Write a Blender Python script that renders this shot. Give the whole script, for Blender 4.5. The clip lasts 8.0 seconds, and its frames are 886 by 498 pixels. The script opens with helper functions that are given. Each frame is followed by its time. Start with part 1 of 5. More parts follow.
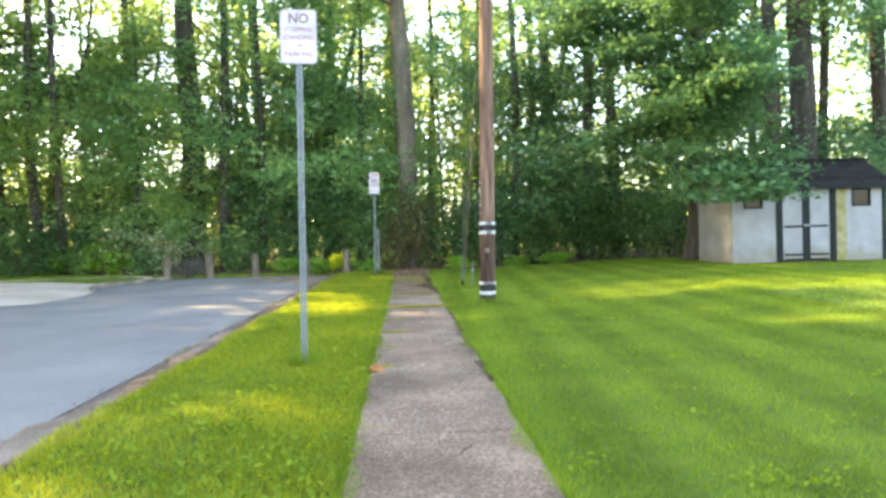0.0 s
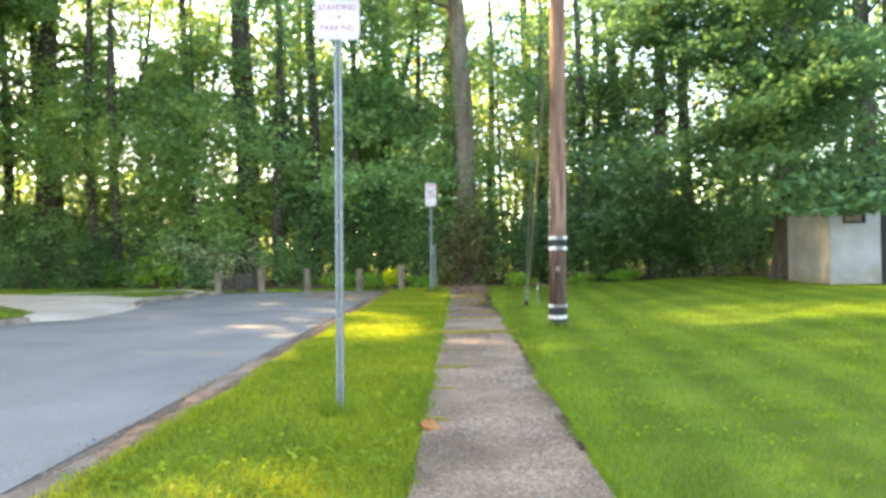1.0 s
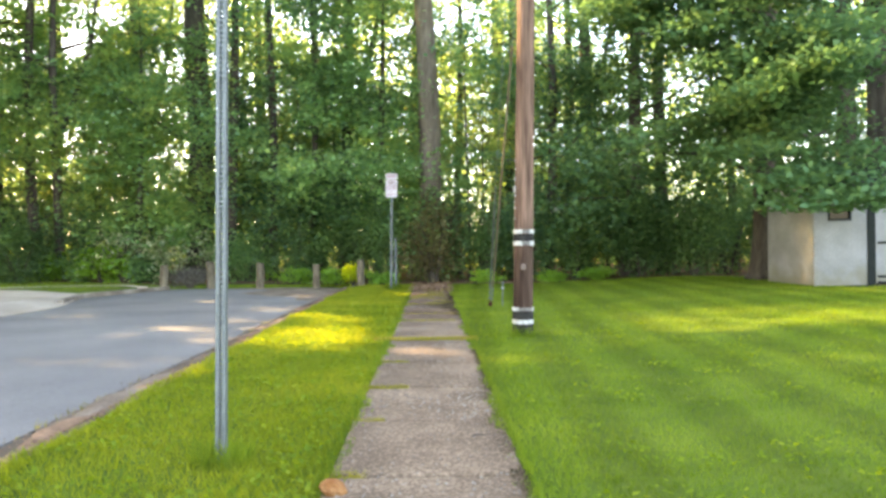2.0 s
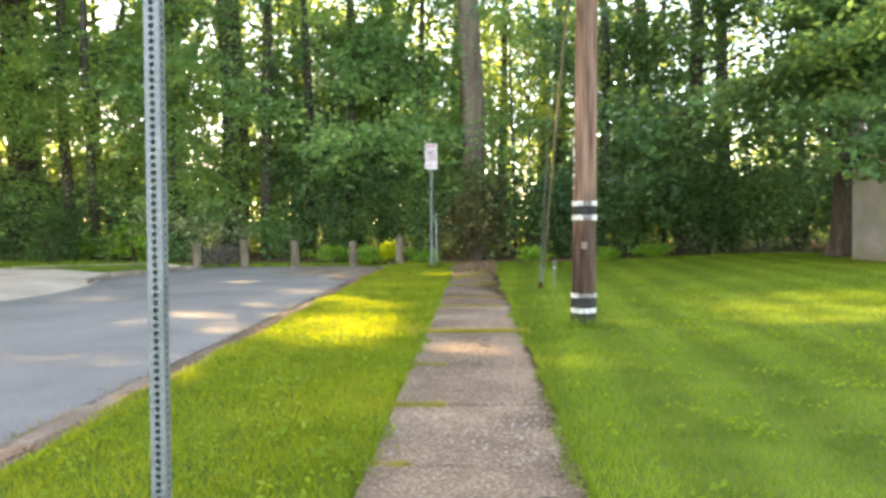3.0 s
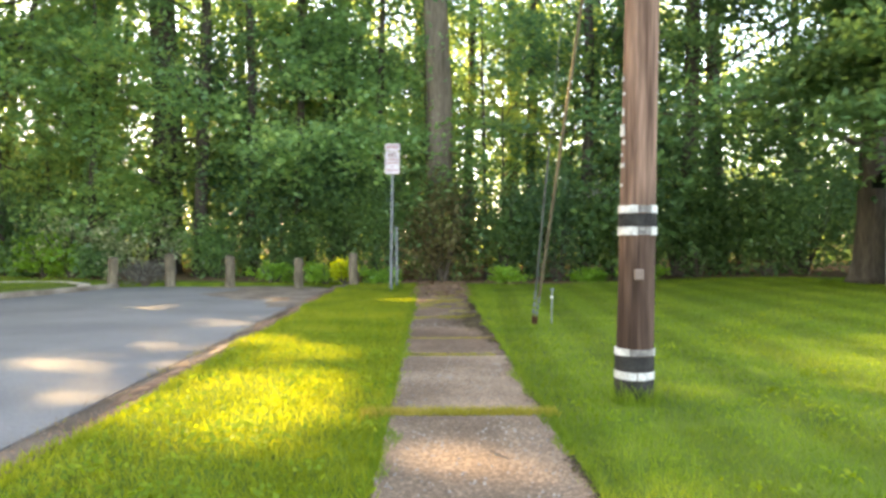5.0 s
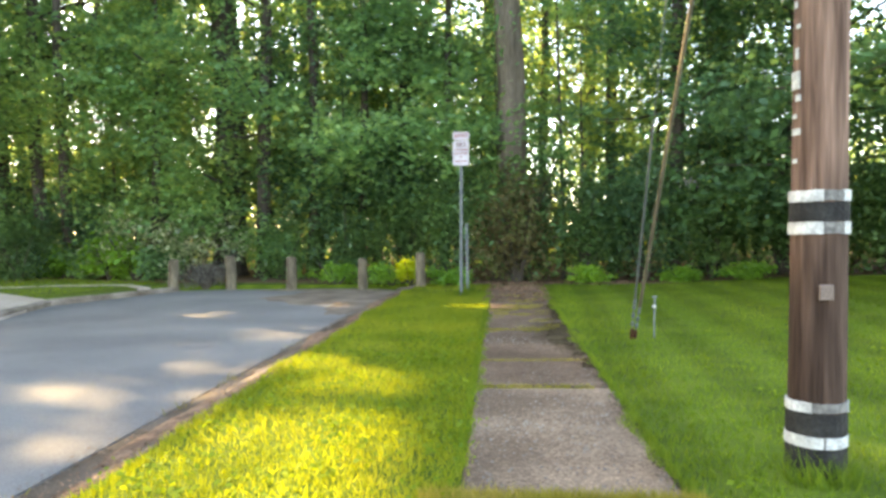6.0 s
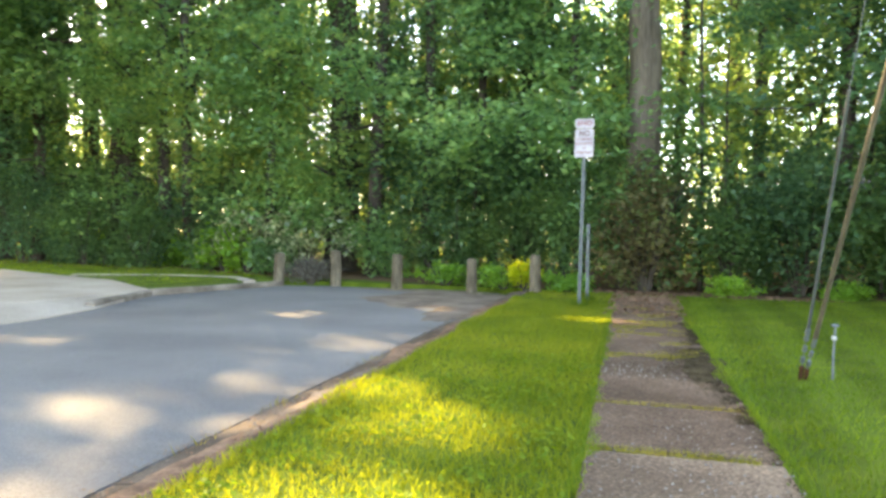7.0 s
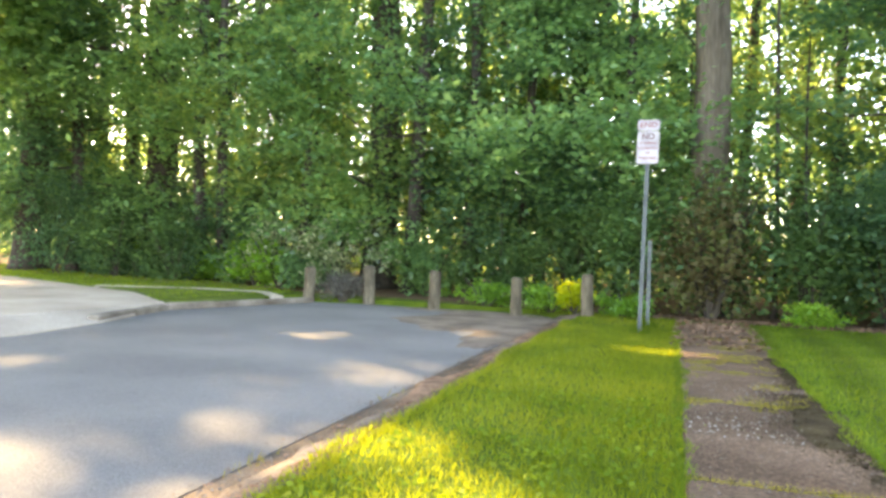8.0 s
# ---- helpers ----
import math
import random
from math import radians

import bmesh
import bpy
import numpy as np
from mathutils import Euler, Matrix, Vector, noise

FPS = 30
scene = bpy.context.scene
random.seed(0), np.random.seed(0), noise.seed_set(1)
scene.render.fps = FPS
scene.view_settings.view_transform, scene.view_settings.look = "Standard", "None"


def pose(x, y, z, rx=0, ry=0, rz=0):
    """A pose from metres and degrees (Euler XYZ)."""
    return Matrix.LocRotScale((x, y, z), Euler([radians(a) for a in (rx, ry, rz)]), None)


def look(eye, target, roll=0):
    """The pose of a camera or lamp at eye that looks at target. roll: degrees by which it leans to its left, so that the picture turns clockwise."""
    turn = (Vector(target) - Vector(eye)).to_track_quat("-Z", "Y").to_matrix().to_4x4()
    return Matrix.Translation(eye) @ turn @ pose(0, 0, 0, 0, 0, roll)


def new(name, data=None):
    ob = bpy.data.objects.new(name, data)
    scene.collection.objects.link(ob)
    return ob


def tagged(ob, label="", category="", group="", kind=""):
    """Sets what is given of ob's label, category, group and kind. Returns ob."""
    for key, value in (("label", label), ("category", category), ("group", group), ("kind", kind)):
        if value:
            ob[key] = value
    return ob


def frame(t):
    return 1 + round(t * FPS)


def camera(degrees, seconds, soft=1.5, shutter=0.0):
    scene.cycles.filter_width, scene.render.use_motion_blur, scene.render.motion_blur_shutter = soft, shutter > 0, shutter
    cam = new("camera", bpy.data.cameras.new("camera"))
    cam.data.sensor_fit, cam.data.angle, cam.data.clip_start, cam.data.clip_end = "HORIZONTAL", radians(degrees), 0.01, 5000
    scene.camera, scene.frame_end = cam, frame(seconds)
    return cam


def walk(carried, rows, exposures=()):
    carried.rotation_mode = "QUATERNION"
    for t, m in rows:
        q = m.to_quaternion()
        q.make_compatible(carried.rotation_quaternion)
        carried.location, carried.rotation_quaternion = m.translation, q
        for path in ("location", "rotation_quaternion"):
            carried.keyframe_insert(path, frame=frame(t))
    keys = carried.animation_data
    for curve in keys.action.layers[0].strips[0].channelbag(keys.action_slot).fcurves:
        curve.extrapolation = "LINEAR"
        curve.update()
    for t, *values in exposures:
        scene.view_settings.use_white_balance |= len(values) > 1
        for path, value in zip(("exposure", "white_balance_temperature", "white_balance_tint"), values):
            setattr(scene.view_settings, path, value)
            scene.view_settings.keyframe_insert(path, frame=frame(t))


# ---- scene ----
cam = camera(63.8, 8.0, soft=3.0)
PATH = [
    (0, (0.003, 0.499, 1.06), (0.084, 2.497, 1.027), -1.6),
    (0.5, (-0.027, 1.143, 1.072), (-0.102, 3.141, 1.053), -1.8),
    (1, (-0.046, 1.765, 1.091), (-0.123, 3.764, 1.101), -1.2),
    (1.5, (0.087, 2.352, 1.062), (0.095, 4.352, 1.071), -0.6),
    (2.8, (0.192, 4.105, 1.096), (0.119, 6.103, 1.039), -0.9),
    (3, (0.144, 4.326, 1.073), (0.026, 6.321, 1.003), -0.9),
    (3.5, (0.11, 4.931, 1.091), (0.171, 6.929, 1.016), -0.9),
    (4, (-0.07, 5.671, 1.086), (-0.214, 7.666, 1.074), -1.5),
    (4.5, (-0.101, 6.261, 1.063), (-0.062, 8.26, 1.033), -0.1),
    (4.7, (-0.111, 6.553, 1.051), (-0.087, 8.552, 1.025), -0.1),
    (5.8, (-0.22, 8.038, 1.113), (-0.292, 10.037, 1.087), -0.8),
    (6, (-0.224, 8.328, 1.109), (-0.414, 10.319, 1.072), -0.9),
    (6.5, (-0.246, 9.115, 1.076), (-0.636, 11.076, 1.022), -0.5),
    (7, (-0.246, 9.721, 1.095), (-0.774, 11.649, 1.058), 0.9),
    (7.5, (-0.346, 10.239, 1.109), (-0.907, 12.158, 1.131), 0.9),
    (8, (-0.53, 10.982, 1.024), (-1.181, 12.873, 1.038), 2.0),
]
walk(cam, [(t, look(eye, target, roll)) for t, eye, target, roll in PATH], exposures=[(0.0, 3.79, 7500, 15), (1.5, 3.81, 8050, 16), (3.0, 3.81, 8800, 18), (4.8, 3.81, 8700, 18), (6.5, 3.7, 7900, 14), (7.4, 3.88, 7900, 15), (8.0, 3.98, 8100, 17)])


# ---- light ----
SUN_AZ, SUN_EL = radians(-58), radians(33)
SUN = Vector((math.sin(SUN_AZ) * math.cos(SUN_EL), math.cos(SUN_AZ) * math.cos(SUN_EL), math.sin(SUN_EL)))
world = bpy.data.worlds.new("world")
scene.world = world
world.use_nodes = True
wn = world.node_tree.nodes
sky = wn.new("ShaderNodeTexSky")
sky.sky_type, sky.sun_disc, sky.sun_elevation, sky.sun_rotation = "NISHITA", False, SUN_EL, SUN_AZ
wn["Background"].inputs["Strength"].default_value = 0.15
world.node_tree.links.new(sky.outputs[0], wn["Background"].inputs["Color"])
sun = new("sun", bpy.data.lights.new("sun", "SUN"))
sun.data.energy, sun.data.angle, sun.data.color = 3.3, radians(0.9), (1.0, 0.8, 0.45)
sun.matrix_world = look(SUN * 60, (0, 0, 0))

# ---- materials ----


def surface(name, c1, c2, scale=6.0, rough=0.9, bump=0.3, fine=60.0, c3=None, spread=(0.35, 0.65), per_piece=0.0, detail=6.0, stretch=1.0):
    """Two colours mixed by coarse noise, fine grain on top, relief from both."""
    m = bpy.data.materials.new(name)
    m.use_nodes = True
    n, l = m.node_tree.nodes, m.node_tree.links
    b = n["Principled BSDF"]
    b.inputs["Roughness"].default_value = rough
    if rough >= 0.85:
        b.inputs["Specular IOR Level"].default_value = 0.12
    tc = n.new("ShaderNodeTexCoord")
    big, small = n.new("ShaderNodeTexNoise"), n.new("ShaderNodeTexNoise")
    for t, s in ((big, scale), (small, fine)):
        t.inputs["Scale"].default_value, t.inputs["Detail"].default_value = s, detail
        if stretch != 1.0:
            mp = n.new("ShaderNodeMapping")
            mp.inputs["Scale"].default_value = (1, 1, stretch)
            l.new(tc.outputs["Object"], mp.inputs["Vector"])
            l.new(mp.outputs[0], t.inputs["Vector"])
        else:
            l.new(tc.outputs["Object"], t.inputs["Vector"])
    r = n.new("ShaderNodeValToRGB")
    r.color_ramp.elements[0].position, r.color_ramp.elements[1].position = spread
    r.color_ramp.elements[0].color, r.color_ramp.elements[1].color = (*c1, 1), (*c2, 1)
    l.new(big.outputs["Fac"], r.inputs["Fac"])
    mix = n.new("ShaderNodeMix")
    mix.data_type, mix.blend_type = "RGBA", "MULTIPLY"
    mix.inputs[0].default_value = 0.75
    g = n.new("ShaderNodeValToRGB")
    g.color_ramp.elements[0].position, g.color_ramp.elements[1].position = 0.3, 0.7
    g.color_ramp.elements[0].color, g.color_ramp.elements[1].color = (0.55, 0.55, 0.55, 1), (1.25, 1.25, 1.25, 1)
    l.new(small.outputs["Fac"], g.inputs["Fac"])
    l.new(r.outputs[0], mix.inputs[6])
    l.new(g.outputs[0], mix.inputs[7])
    out = mix.outputs[2]
    if per_piece:
        oi, hv, mr = n.new("ShaderNodeObjectInfo"), n.new("ShaderNodeHueSaturation"), n.new("ShaderNodeMapRange")
        mr.inputs["To Min"].default_value, mr.inputs["To Max"].default_value = 1 - per_piece, 1 + per_piece
        l.new(oi.outputs["Random"], mr.inputs["Value"])
        l.new(mr.outputs[0], hv.inputs["Value"])
        l.new(out, hv.inputs["Color"])
        out = hv.outputs[0]
    l.new(out, b.inputs["Base Color"])
    if bump:
        bp = n.new("ShaderNodeBump")
        bp.inputs["Strength"].default_value, bp.inputs["Distance"].default_value = bump, 0.02
        l.new(small.outputs["Fac"], bp.inputs["Height"])
        l.new(bp.outputs[0], b.inputs["Normal"])
    return m


def mown(m, colour):
    """The mower's lanes: grass laid lighter and darker in turn."""
    n, l = m.node_tree.nodes, m.node_tree.links
    geo, wv, mp, mr, hv = n.new("ShaderNodeNewGeometry"), n.new("ShaderNodeTexWave"), n.new("ShaderNodeMapping"), n.new("ShaderNodeMapRange"), n.new("ShaderNodeHueSaturation")
    wv.inputs["Scale"].default_value, wv.inputs["Distortion"].default_value, wv.inputs["Detail"].default_value = 0.42, 1.6, 3.0
    wv.inputs["Detail Scale"].default_value = 0.25
    mp.inputs["Rotation"].default_value = (0, 0, radians(3))
    l.new(geo.outputs["Position"], mp.inputs["Vector"])
    l.new(mp.outputs[0], wv.inputs["Vector"])
    mr.inputs["From Min"].default_value, mr.inputs["From Max"].default_value = 0.25, 0.75
    mr.inputs["To Min"].default_value, mr.inputs["To Max"].default_value = 0.88, 1.1
    l.new(wv.outputs["Fac"], mr.inputs["Value"])
    l.new(mr.outputs[0], hv.inputs["Value"])
    l.new(colour, hv.inputs["Color"])
    return hv.outputs[0]


def leafy(name, c1, c2, c3, glow=0.5, stripes=False, patch=0.35, gloss=0.01):
    """Thin leaves: diffuse and translucent, each leaf of its own tone."""
    m = bpy.data.materials.new(name)
    m.use_nodes = True
    n, l = m.node_tree.nodes, m.node_tree.links
    n.remove(n["Principled BSDF"])
    geo = n.new("ShaderNodeNewGeometry")
    r = n.new("ShaderNodeValToRGB")
    r.color_ramp.elements[0].color, r.color_ramp.elements[1].color = (*c1, 1), (*c3, 1)
    e = r.color_ramp.elements.new(0.55)
    e.color = (*c2, 1)
    ns = n.new("ShaderNodeTexNoise")
    ns.inputs["Scale"].default_value, ns.inputs["Detail"].default_value = patch, 3.0
    l.new(geo.outputs["Position"], ns.inputs["Vector"])
    ma = n.new("ShaderNodeMath")
    ma.operation = "MULTIPLY_ADD"
    l.new(geo.outputs["Random Per Island"], ma.inputs[0])
    ma.inputs[1].default_value = 0.55
    mb = n.new("ShaderNodeMath")
    mb.operation = "MULTIPLY_ADD"
    mb.inputs[1].default_value, mb.inputs[2].default_value = 1.5, -0.53
    l.new(ns.outputs["Fac"], mb.inputs[0])
    l.new(mb.outputs[0], ma.inputs[2])
    fac = ma.outputs[0]
    l.new(fac, r.inputs["Fac"])
    d, t, g, mx, m2 = (n.new("ShaderNodeBsdf" + k) for k in ("Diffuse", "Translucent", "Glossy", "Diffuse", "Diffuse"))
    mx, m2 = n.new("ShaderNodeMixShader"), n.new("ShaderNodeMixShader")
    hs = n.new("ShaderNodeHueSaturation")
    hs.inputs["Hue"].default_value, hs.inputs["Value"].default_value, hs.inputs["Saturation"].default_value = 0.472, 2.0, 1.05
    tone = mown(m, r.outputs[0]) if stripes else r.outputs[0]
    l.new(tone, d.inputs["Color"])
    l.new(tone, hs.inputs["Color"])
    l.new(hs.outputs[0], t.inputs["Color"])
    g.inputs["Roughness"].default_value = 0.45
    g.inputs["Color"].default_value = (0.6, 0.65, 0.6, 1)
    mx.inputs[0].default_value, m2.inputs[0].default_value = glow, gloss
    l.new(d.outputs[0], mx.inputs[1])
    l.new(t.outputs[0], mx.inputs[2])
    l.new(mx.outputs[0], m2.inputs[1])
    l.new(g.outputs[0], m2.inputs[2])
    l.new(m2.outputs[0], n["Material Output"].inputs["Surface"])
    return m


M_LEAF = leafy("leaf_green", (0.056, 0.122, 0.056), (0.112, 0.232, 0.080), (0.209, 0.334, 0.110), gloss=0.04)
M_LEAF_B = leafy("leaf_bluish", (0.036, 0.084, 0.050), (0.064, 0.146, 0.070), (0.108, 0.204, 0.082), gloss=0.04)
M_LEAF_M = leafy("leaf_maple", (0.030, 0.074, 0.036), (0.054, 0.128, 0.048), (0.100, 0.190, 0.062), 0.36, patch=0.7, gloss=0.03)
M_LEAF_Y = leafy("leaf_yellowish", (0.075, 0.143, 0.046), (0.160, 0.255, 0.076), (0.300, 0.360, 0.104), 0.6, gloss=0.04)
M_SHRUB = leafy("leaf_shrub", (0.032, 0.074, 0.031), (0.062, 0.138, 0.046), (0.124, 0.220, 0.064), 0.4, patch=0.9, gloss=0.04)
M_SHRUB_L = leafy("leaf_shrub_light", (0.072, 0.180, 0.026), (0.128, 0.280, 0.034), (0.230, 0.390, 0.054), gloss=0.04)
M_GOLD = leafy("leaf_golden", (0.180, 0.270, 0.016), (0.290, 0.370, 0.026), (0.370, 0.430, 0.040))
# near-white tones among dark ones paint sun flecks on the leaves
M_SUNFLECK = leafy("leaf_sunfleck", (0.060, 0.110, 0.045), (0.180, 0.230, 0.110), (0.560, 0.560, 0.380), 0.5, patch=2.5, gloss=0.12)
M_DRYTWIG = leafy("leaf_brown", (0.092, 0.078, 0.040), (0.128, 0.120, 0.052), (0.110, 0.180, 0.056), 0.3, patch=0.9)
M_POSTLEAF = leafy("leaf_dead_grey", (0.07, 0.068, 0.058), (0.12, 0.115, 0.098), (0.16, 0.155, 0.13), 0.2)
# lawn blades toned darker than the verge's, with the lawn's deeper shade in the colour
M_GRASS = leafy("grass_blade", (0.050, 0.100, 0.011), (0.089, 0.150, 0.016), (0.154, 0.204, 0.025), 0.5, True, 0.8)
# yellower verge blades, lightened to carry the stronger light there
M_VERGE_LIT = leafy("grass_blade_verge_lit", (0.080, 0.124, 0.011), (0.136, 0.182, 0.017), (0.226, 0.246, 0.026), 0.5, False, 0.8)
M_CLOVER = leafy("clover", (0.062, 0.114, 0.009), (0.105, 0.164, 0.013), (0.185, 0.225, 0.021), 0.4, False, 1.5)
M_STRAW = leafy("dry_grass", (0.110, 0.120, 0.014), (0.210, 0.195, 0.030), (0.290, 0.240, 0.060), 0.4, False, 2.0)
M_BARK = surface("bark", (0.042, 0.036, 0.030), (0.090, 0.077, 0.064), 4.0, 0.95, 0.9, 24.0, stretch=0.2)
M_BARK_PALE = surface("bark_pale", (0.100, 0.080, 0.060), (0.196, 0.160, 0.126), 3.0, 0.95, 0.9, 20.0, stretch=0.16)
M_ASPHALT = surface("asphalt", (0.146, 0.139, 0.131), (0.196, 0.186, 0.172), 0.5, 0.85, 0.5, 130.0)
M_CONCRETE = surface("walk_concrete", (0.120, 0.083, 0.055), (0.226, 0.160, 0.108), 1.5, 0.9, 0.8, 70.0, per_piece=0.12)


def aggregate(m, size=95.0, amount=0.62):
    """Pale and dark pebbles showing in worn concrete."""
    n, l = m.node_tree.nodes, m.node_tree.links
    b = n["Principled BSDF"]
    old = b.inputs["Base Color"].links[0].from_socket
    tc, vo, mix, r = n["Texture Coordinate"], n.new("ShaderNodeTexVoronoi"), n.new("ShaderNodeMix"), n.new("ShaderNodeValToRGB")
    vo.inputs["Scale"].default_value = size
    l.new(tc.outputs["Object"], vo.inputs["Vector"])
    sp = n.new("ShaderNodeSeparateColor")
    l.new(vo.outputs["Color"], sp.inputs[0])
    r.color_ramp.interpolation = "LINEAR"
    r.color_ramp.elements[0].color, r.color_ramp.elements[1].color = (0.35, 0.33, 0.3, 1), (1.9, 1.85, 1.8, 1)
    e = r.color_ramp.elements.new(0.6)
    e.color = (0.95, 0.93, 0.9, 1)
    l.new(sp.outputs[0], r.inputs["Fac"])
    mix.data_type, mix.blend_type = "RGBA", "MULTIPLY"
    mix.inputs[0].default_value = amount
    l.new(old, mix.inputs[6])
    l.new(r.outputs[0], mix.inputs[7])
    l.new(mix.outputs[2], b.inputs["Base Color"])
    return m


aggregate(M_CONCRETE, 75.0, 0.5)
# darker, browner concrete for the farther slabs
M_CONCRETE_DARK = surface("walk_concrete_dark", (0.082, 0.053, 0.034), (0.150, 0.100, 0.066), 1.6, 0.92, 0.8, 60.0, per_piece=0.12)
aggregate(M_CONCRETE_DARK, 75.0, 0.5)
aggregate(M_ASPHALT, 120.0, 0.2)
M_GUTTER = surface("gutter_concrete", (0.066, 0.048, 0.033), (0.165, 0.125, 0.092), 1.4, 0.92, 0.7, 60.0, per_piece=0.12)
M_DRIVE = surface("drive_concrete", (0.310, 0.256, 0.206), (0.420, 0.355, 0.290), 0.8, 0.9, 0.4, 50.0)
M_KERB = surface("kerb_concrete", (0.120, 0.096, 0.074), (0.270, 0.228, 0.186), 1.8, 0.92, 0.7, 45.0, per_piece=0.15)
M_DIRT = surface("dirt", (0.130, 0.098, 0.072), (0.230, 0.176, 0.132), 2.0, 0.97, 0.9, 45.0)
M_LITTER = surface("leaf_litter", (0.121, 0.074, 0.047), (0.270, 0.162, 0.101), 5.0, 0.97, 0.9, 35.0)
M_MOSS = surface("moss_soil", (0.036, 0.025, 0.013), (0.074, 0.055, 0.027), 6.0, 0.97, 0.9, 50.0)
M_GALV = surface("galvanised_steel", (0.102, 0.118, 0.124), (0.138, 0.160, 0.166), 9.0, 0.5, 0.1, 80.0)
M_GALV.node_tree.nodes["Principled BSDF"].inputs["Metallic"].default_value = 0.35
M_WHITE_SIGN = surface("sign_white", (0.364, 0.337, 0.373), (0.403, 0.375, 0.409), 5.0, 0.45, 0.0, 3.0)
M_RED = surface("sign_red", (0.221, 0.072, 0.078), (0.260, 0.098, 0.104), 9.0, 0.5, 0.0, 50.0)
M_MAROON = surface("sign_dark_red", (0.112, 0.042, 0.042), (0.140, 0.056, 0.056), 9.0, 0.5, 0.0, 50.0)


def pole_material():
    """Grained wood, dark with creosote in its lowest metre."""
    m = surface("pole_wood_grained", (0.080, 0.046, 0.033), (0.190, 0.118, 0.088), 14.0, 0.9, 0.8, 55.0)
    n, l = m.node_tree.nodes, m.node_tree.links
    tc = n["Texture Coordinate"]
    mp = n.new("ShaderNodeMapping")
    mp.inputs["Scale"].default_value = (1, 1, 0.06)
    l.new(tc.outputs["Object"], mp.inputs["Vector"])
    for t in [t for t in n if t.type == "TEX_NOISE"]:
        l.new(mp.outputs[0], t.inputs["Vector"])
    b = n["Principled BSDF"]
    old = b.inputs["Base Color"].links[0].from_socket
    sp, mr, ns, ad, mix = n.new("ShaderNodeSeparateXYZ"), n.new("ShaderNodeMapRange"), n.new("ShaderNodeTexNoise"), n.new("ShaderNodeMath"), n.new("ShaderNodeMix")
    ns.inputs["Scale"].default_value = 7.0
    l.new(mp.outputs[0], ns.inputs["Vector"])
    l.new(tc.outputs["Object"], sp.inputs[0])
    ad.operation = "MULTIPLY_ADD"
    ad.inputs[1].default_value = -1.2
    l.new(ns.outputs["Fac"], ad.inputs[0])
    l.new(sp.outputs["Z"], ad.inputs[2])
    mr.inputs["From Min"].default_value, mr.inputs["From Max"].default_value = 0.35, 0.8
    l.new(ad.outputs[0], mr.inputs["Value"])
    mix.data_type = "RGBA"
    dk = n.new("ShaderNodeHueSaturation")
    dk.inputs["Value"].default_value = 0.36
    l.new(old, dk.inputs["Color"])
    l.new(mr.outputs[0], mix.inputs[0])
    l.new(dk.outputs[0], mix.inputs[6])
    l.new(old, mix.inputs[7])
    l.new(mix.outputs[2], b.inputs["Base Color"])
    return m


M_POLE_WOOD = pole_material()
M_BLACK = surface("black_wrap", (0.015, 0.014, 0.014), (0.030, 0.029, 0.027), 9.0, 0.8, 0.5, 60.0)
M_WHITE_BAND = surface("white_band", (0.268, 0.268, 0.255), (0.459, 0.459, 0.446), 12.0, 0.6, 0.2, 60.0)
M_BAND_WORN = surface("worn_band", (0.07, 0.065, 0.06), (0.16, 0.15, 0.14), 25.0, 0.8, 0.4, 70.0)
M_TAG = surface("tag_metal", (0.105, 0.070, 0.056), (0.140, 0.098, 0.077), 20.0, 0.6, 0.2, 90.0)
M_POST = surface("weathered_post", (0.078, 0.064, 0.045), (0.175, 0.148, 0.105), 5.0, 0.95, 0.9, 30.0, stretch=0.3)
M_SHED_W = surface("shed_paint", (0.160, 0.163, 0.163), (0.212, 0.215, 0.220), 2.0, 0.7, 0.2, 40.0)
M_SHED_STAIN = surface("shed_stain", (0.163, 0.144, 0.048), (0.230, 0.211, 0.125), 4.0, 0.9, 0.3, 30.0)
M_SHED_DARK = surface("shed_trim", (0.005, 0.010, 0.009), (0.009, 0.013, 0.013), 6.0, 0.6, 0.2, 40.0)
M_SHINGLE = surface("roof_shingle", (0.011, 0.010, 0.009), (0.021, 0.020, 0.018), 5.0, 0.95, 0.8, 40.0, per_piece=0.25)
for m in (M_SHED_DARK, M_SHINGLE, M_BLACK):
    m.node_tree.nodes["Principled BSDF"].inputs["Specular IOR Level"].default_value = 0.12
M_GUARD = surface("guard_plastic", (0.050, 0.059, 0.057), (0.068, 0.077, 0.075), 8.0, 0.5, 0.1, 60.0)
M_GUARD_TAN = surface("guard_tan", (0.066, 0.054, 0.034), (0.104, 0.086, 0.054), 6.0, 0.7, 0.3, 60.0)
M_BRICK = surface("brick_orange", (0.228, 0.090, 0.030), (0.300, 0.144, 0.060), 25.0, 0.95, 0.8, 120.0)
M_PEBBLE = surface("pebble", (0.160, 0.130, 0.104), (0.340, 0.300, 0.254), 1.0, 0.9, 0.3, 80.0, per_piece=0.3)
M_RUST = surface("rusty_iron", (0.042, 0.017, 0.010), (0.070, 0.032, 0.017), 20.0, 0.9, 0.5, 80.0)


def glass_dark():
    m = surface("window_glass", (0.002, 0.002, 0.003), (0.003, 0.003, 0.004), 3.0, 0.12, 0.0)
    m.node_tree.nodes["Principled BSDF"].inputs["Specular IOR Level"].default_value = 0.12
    return m


M_GLASS = glass_dark()


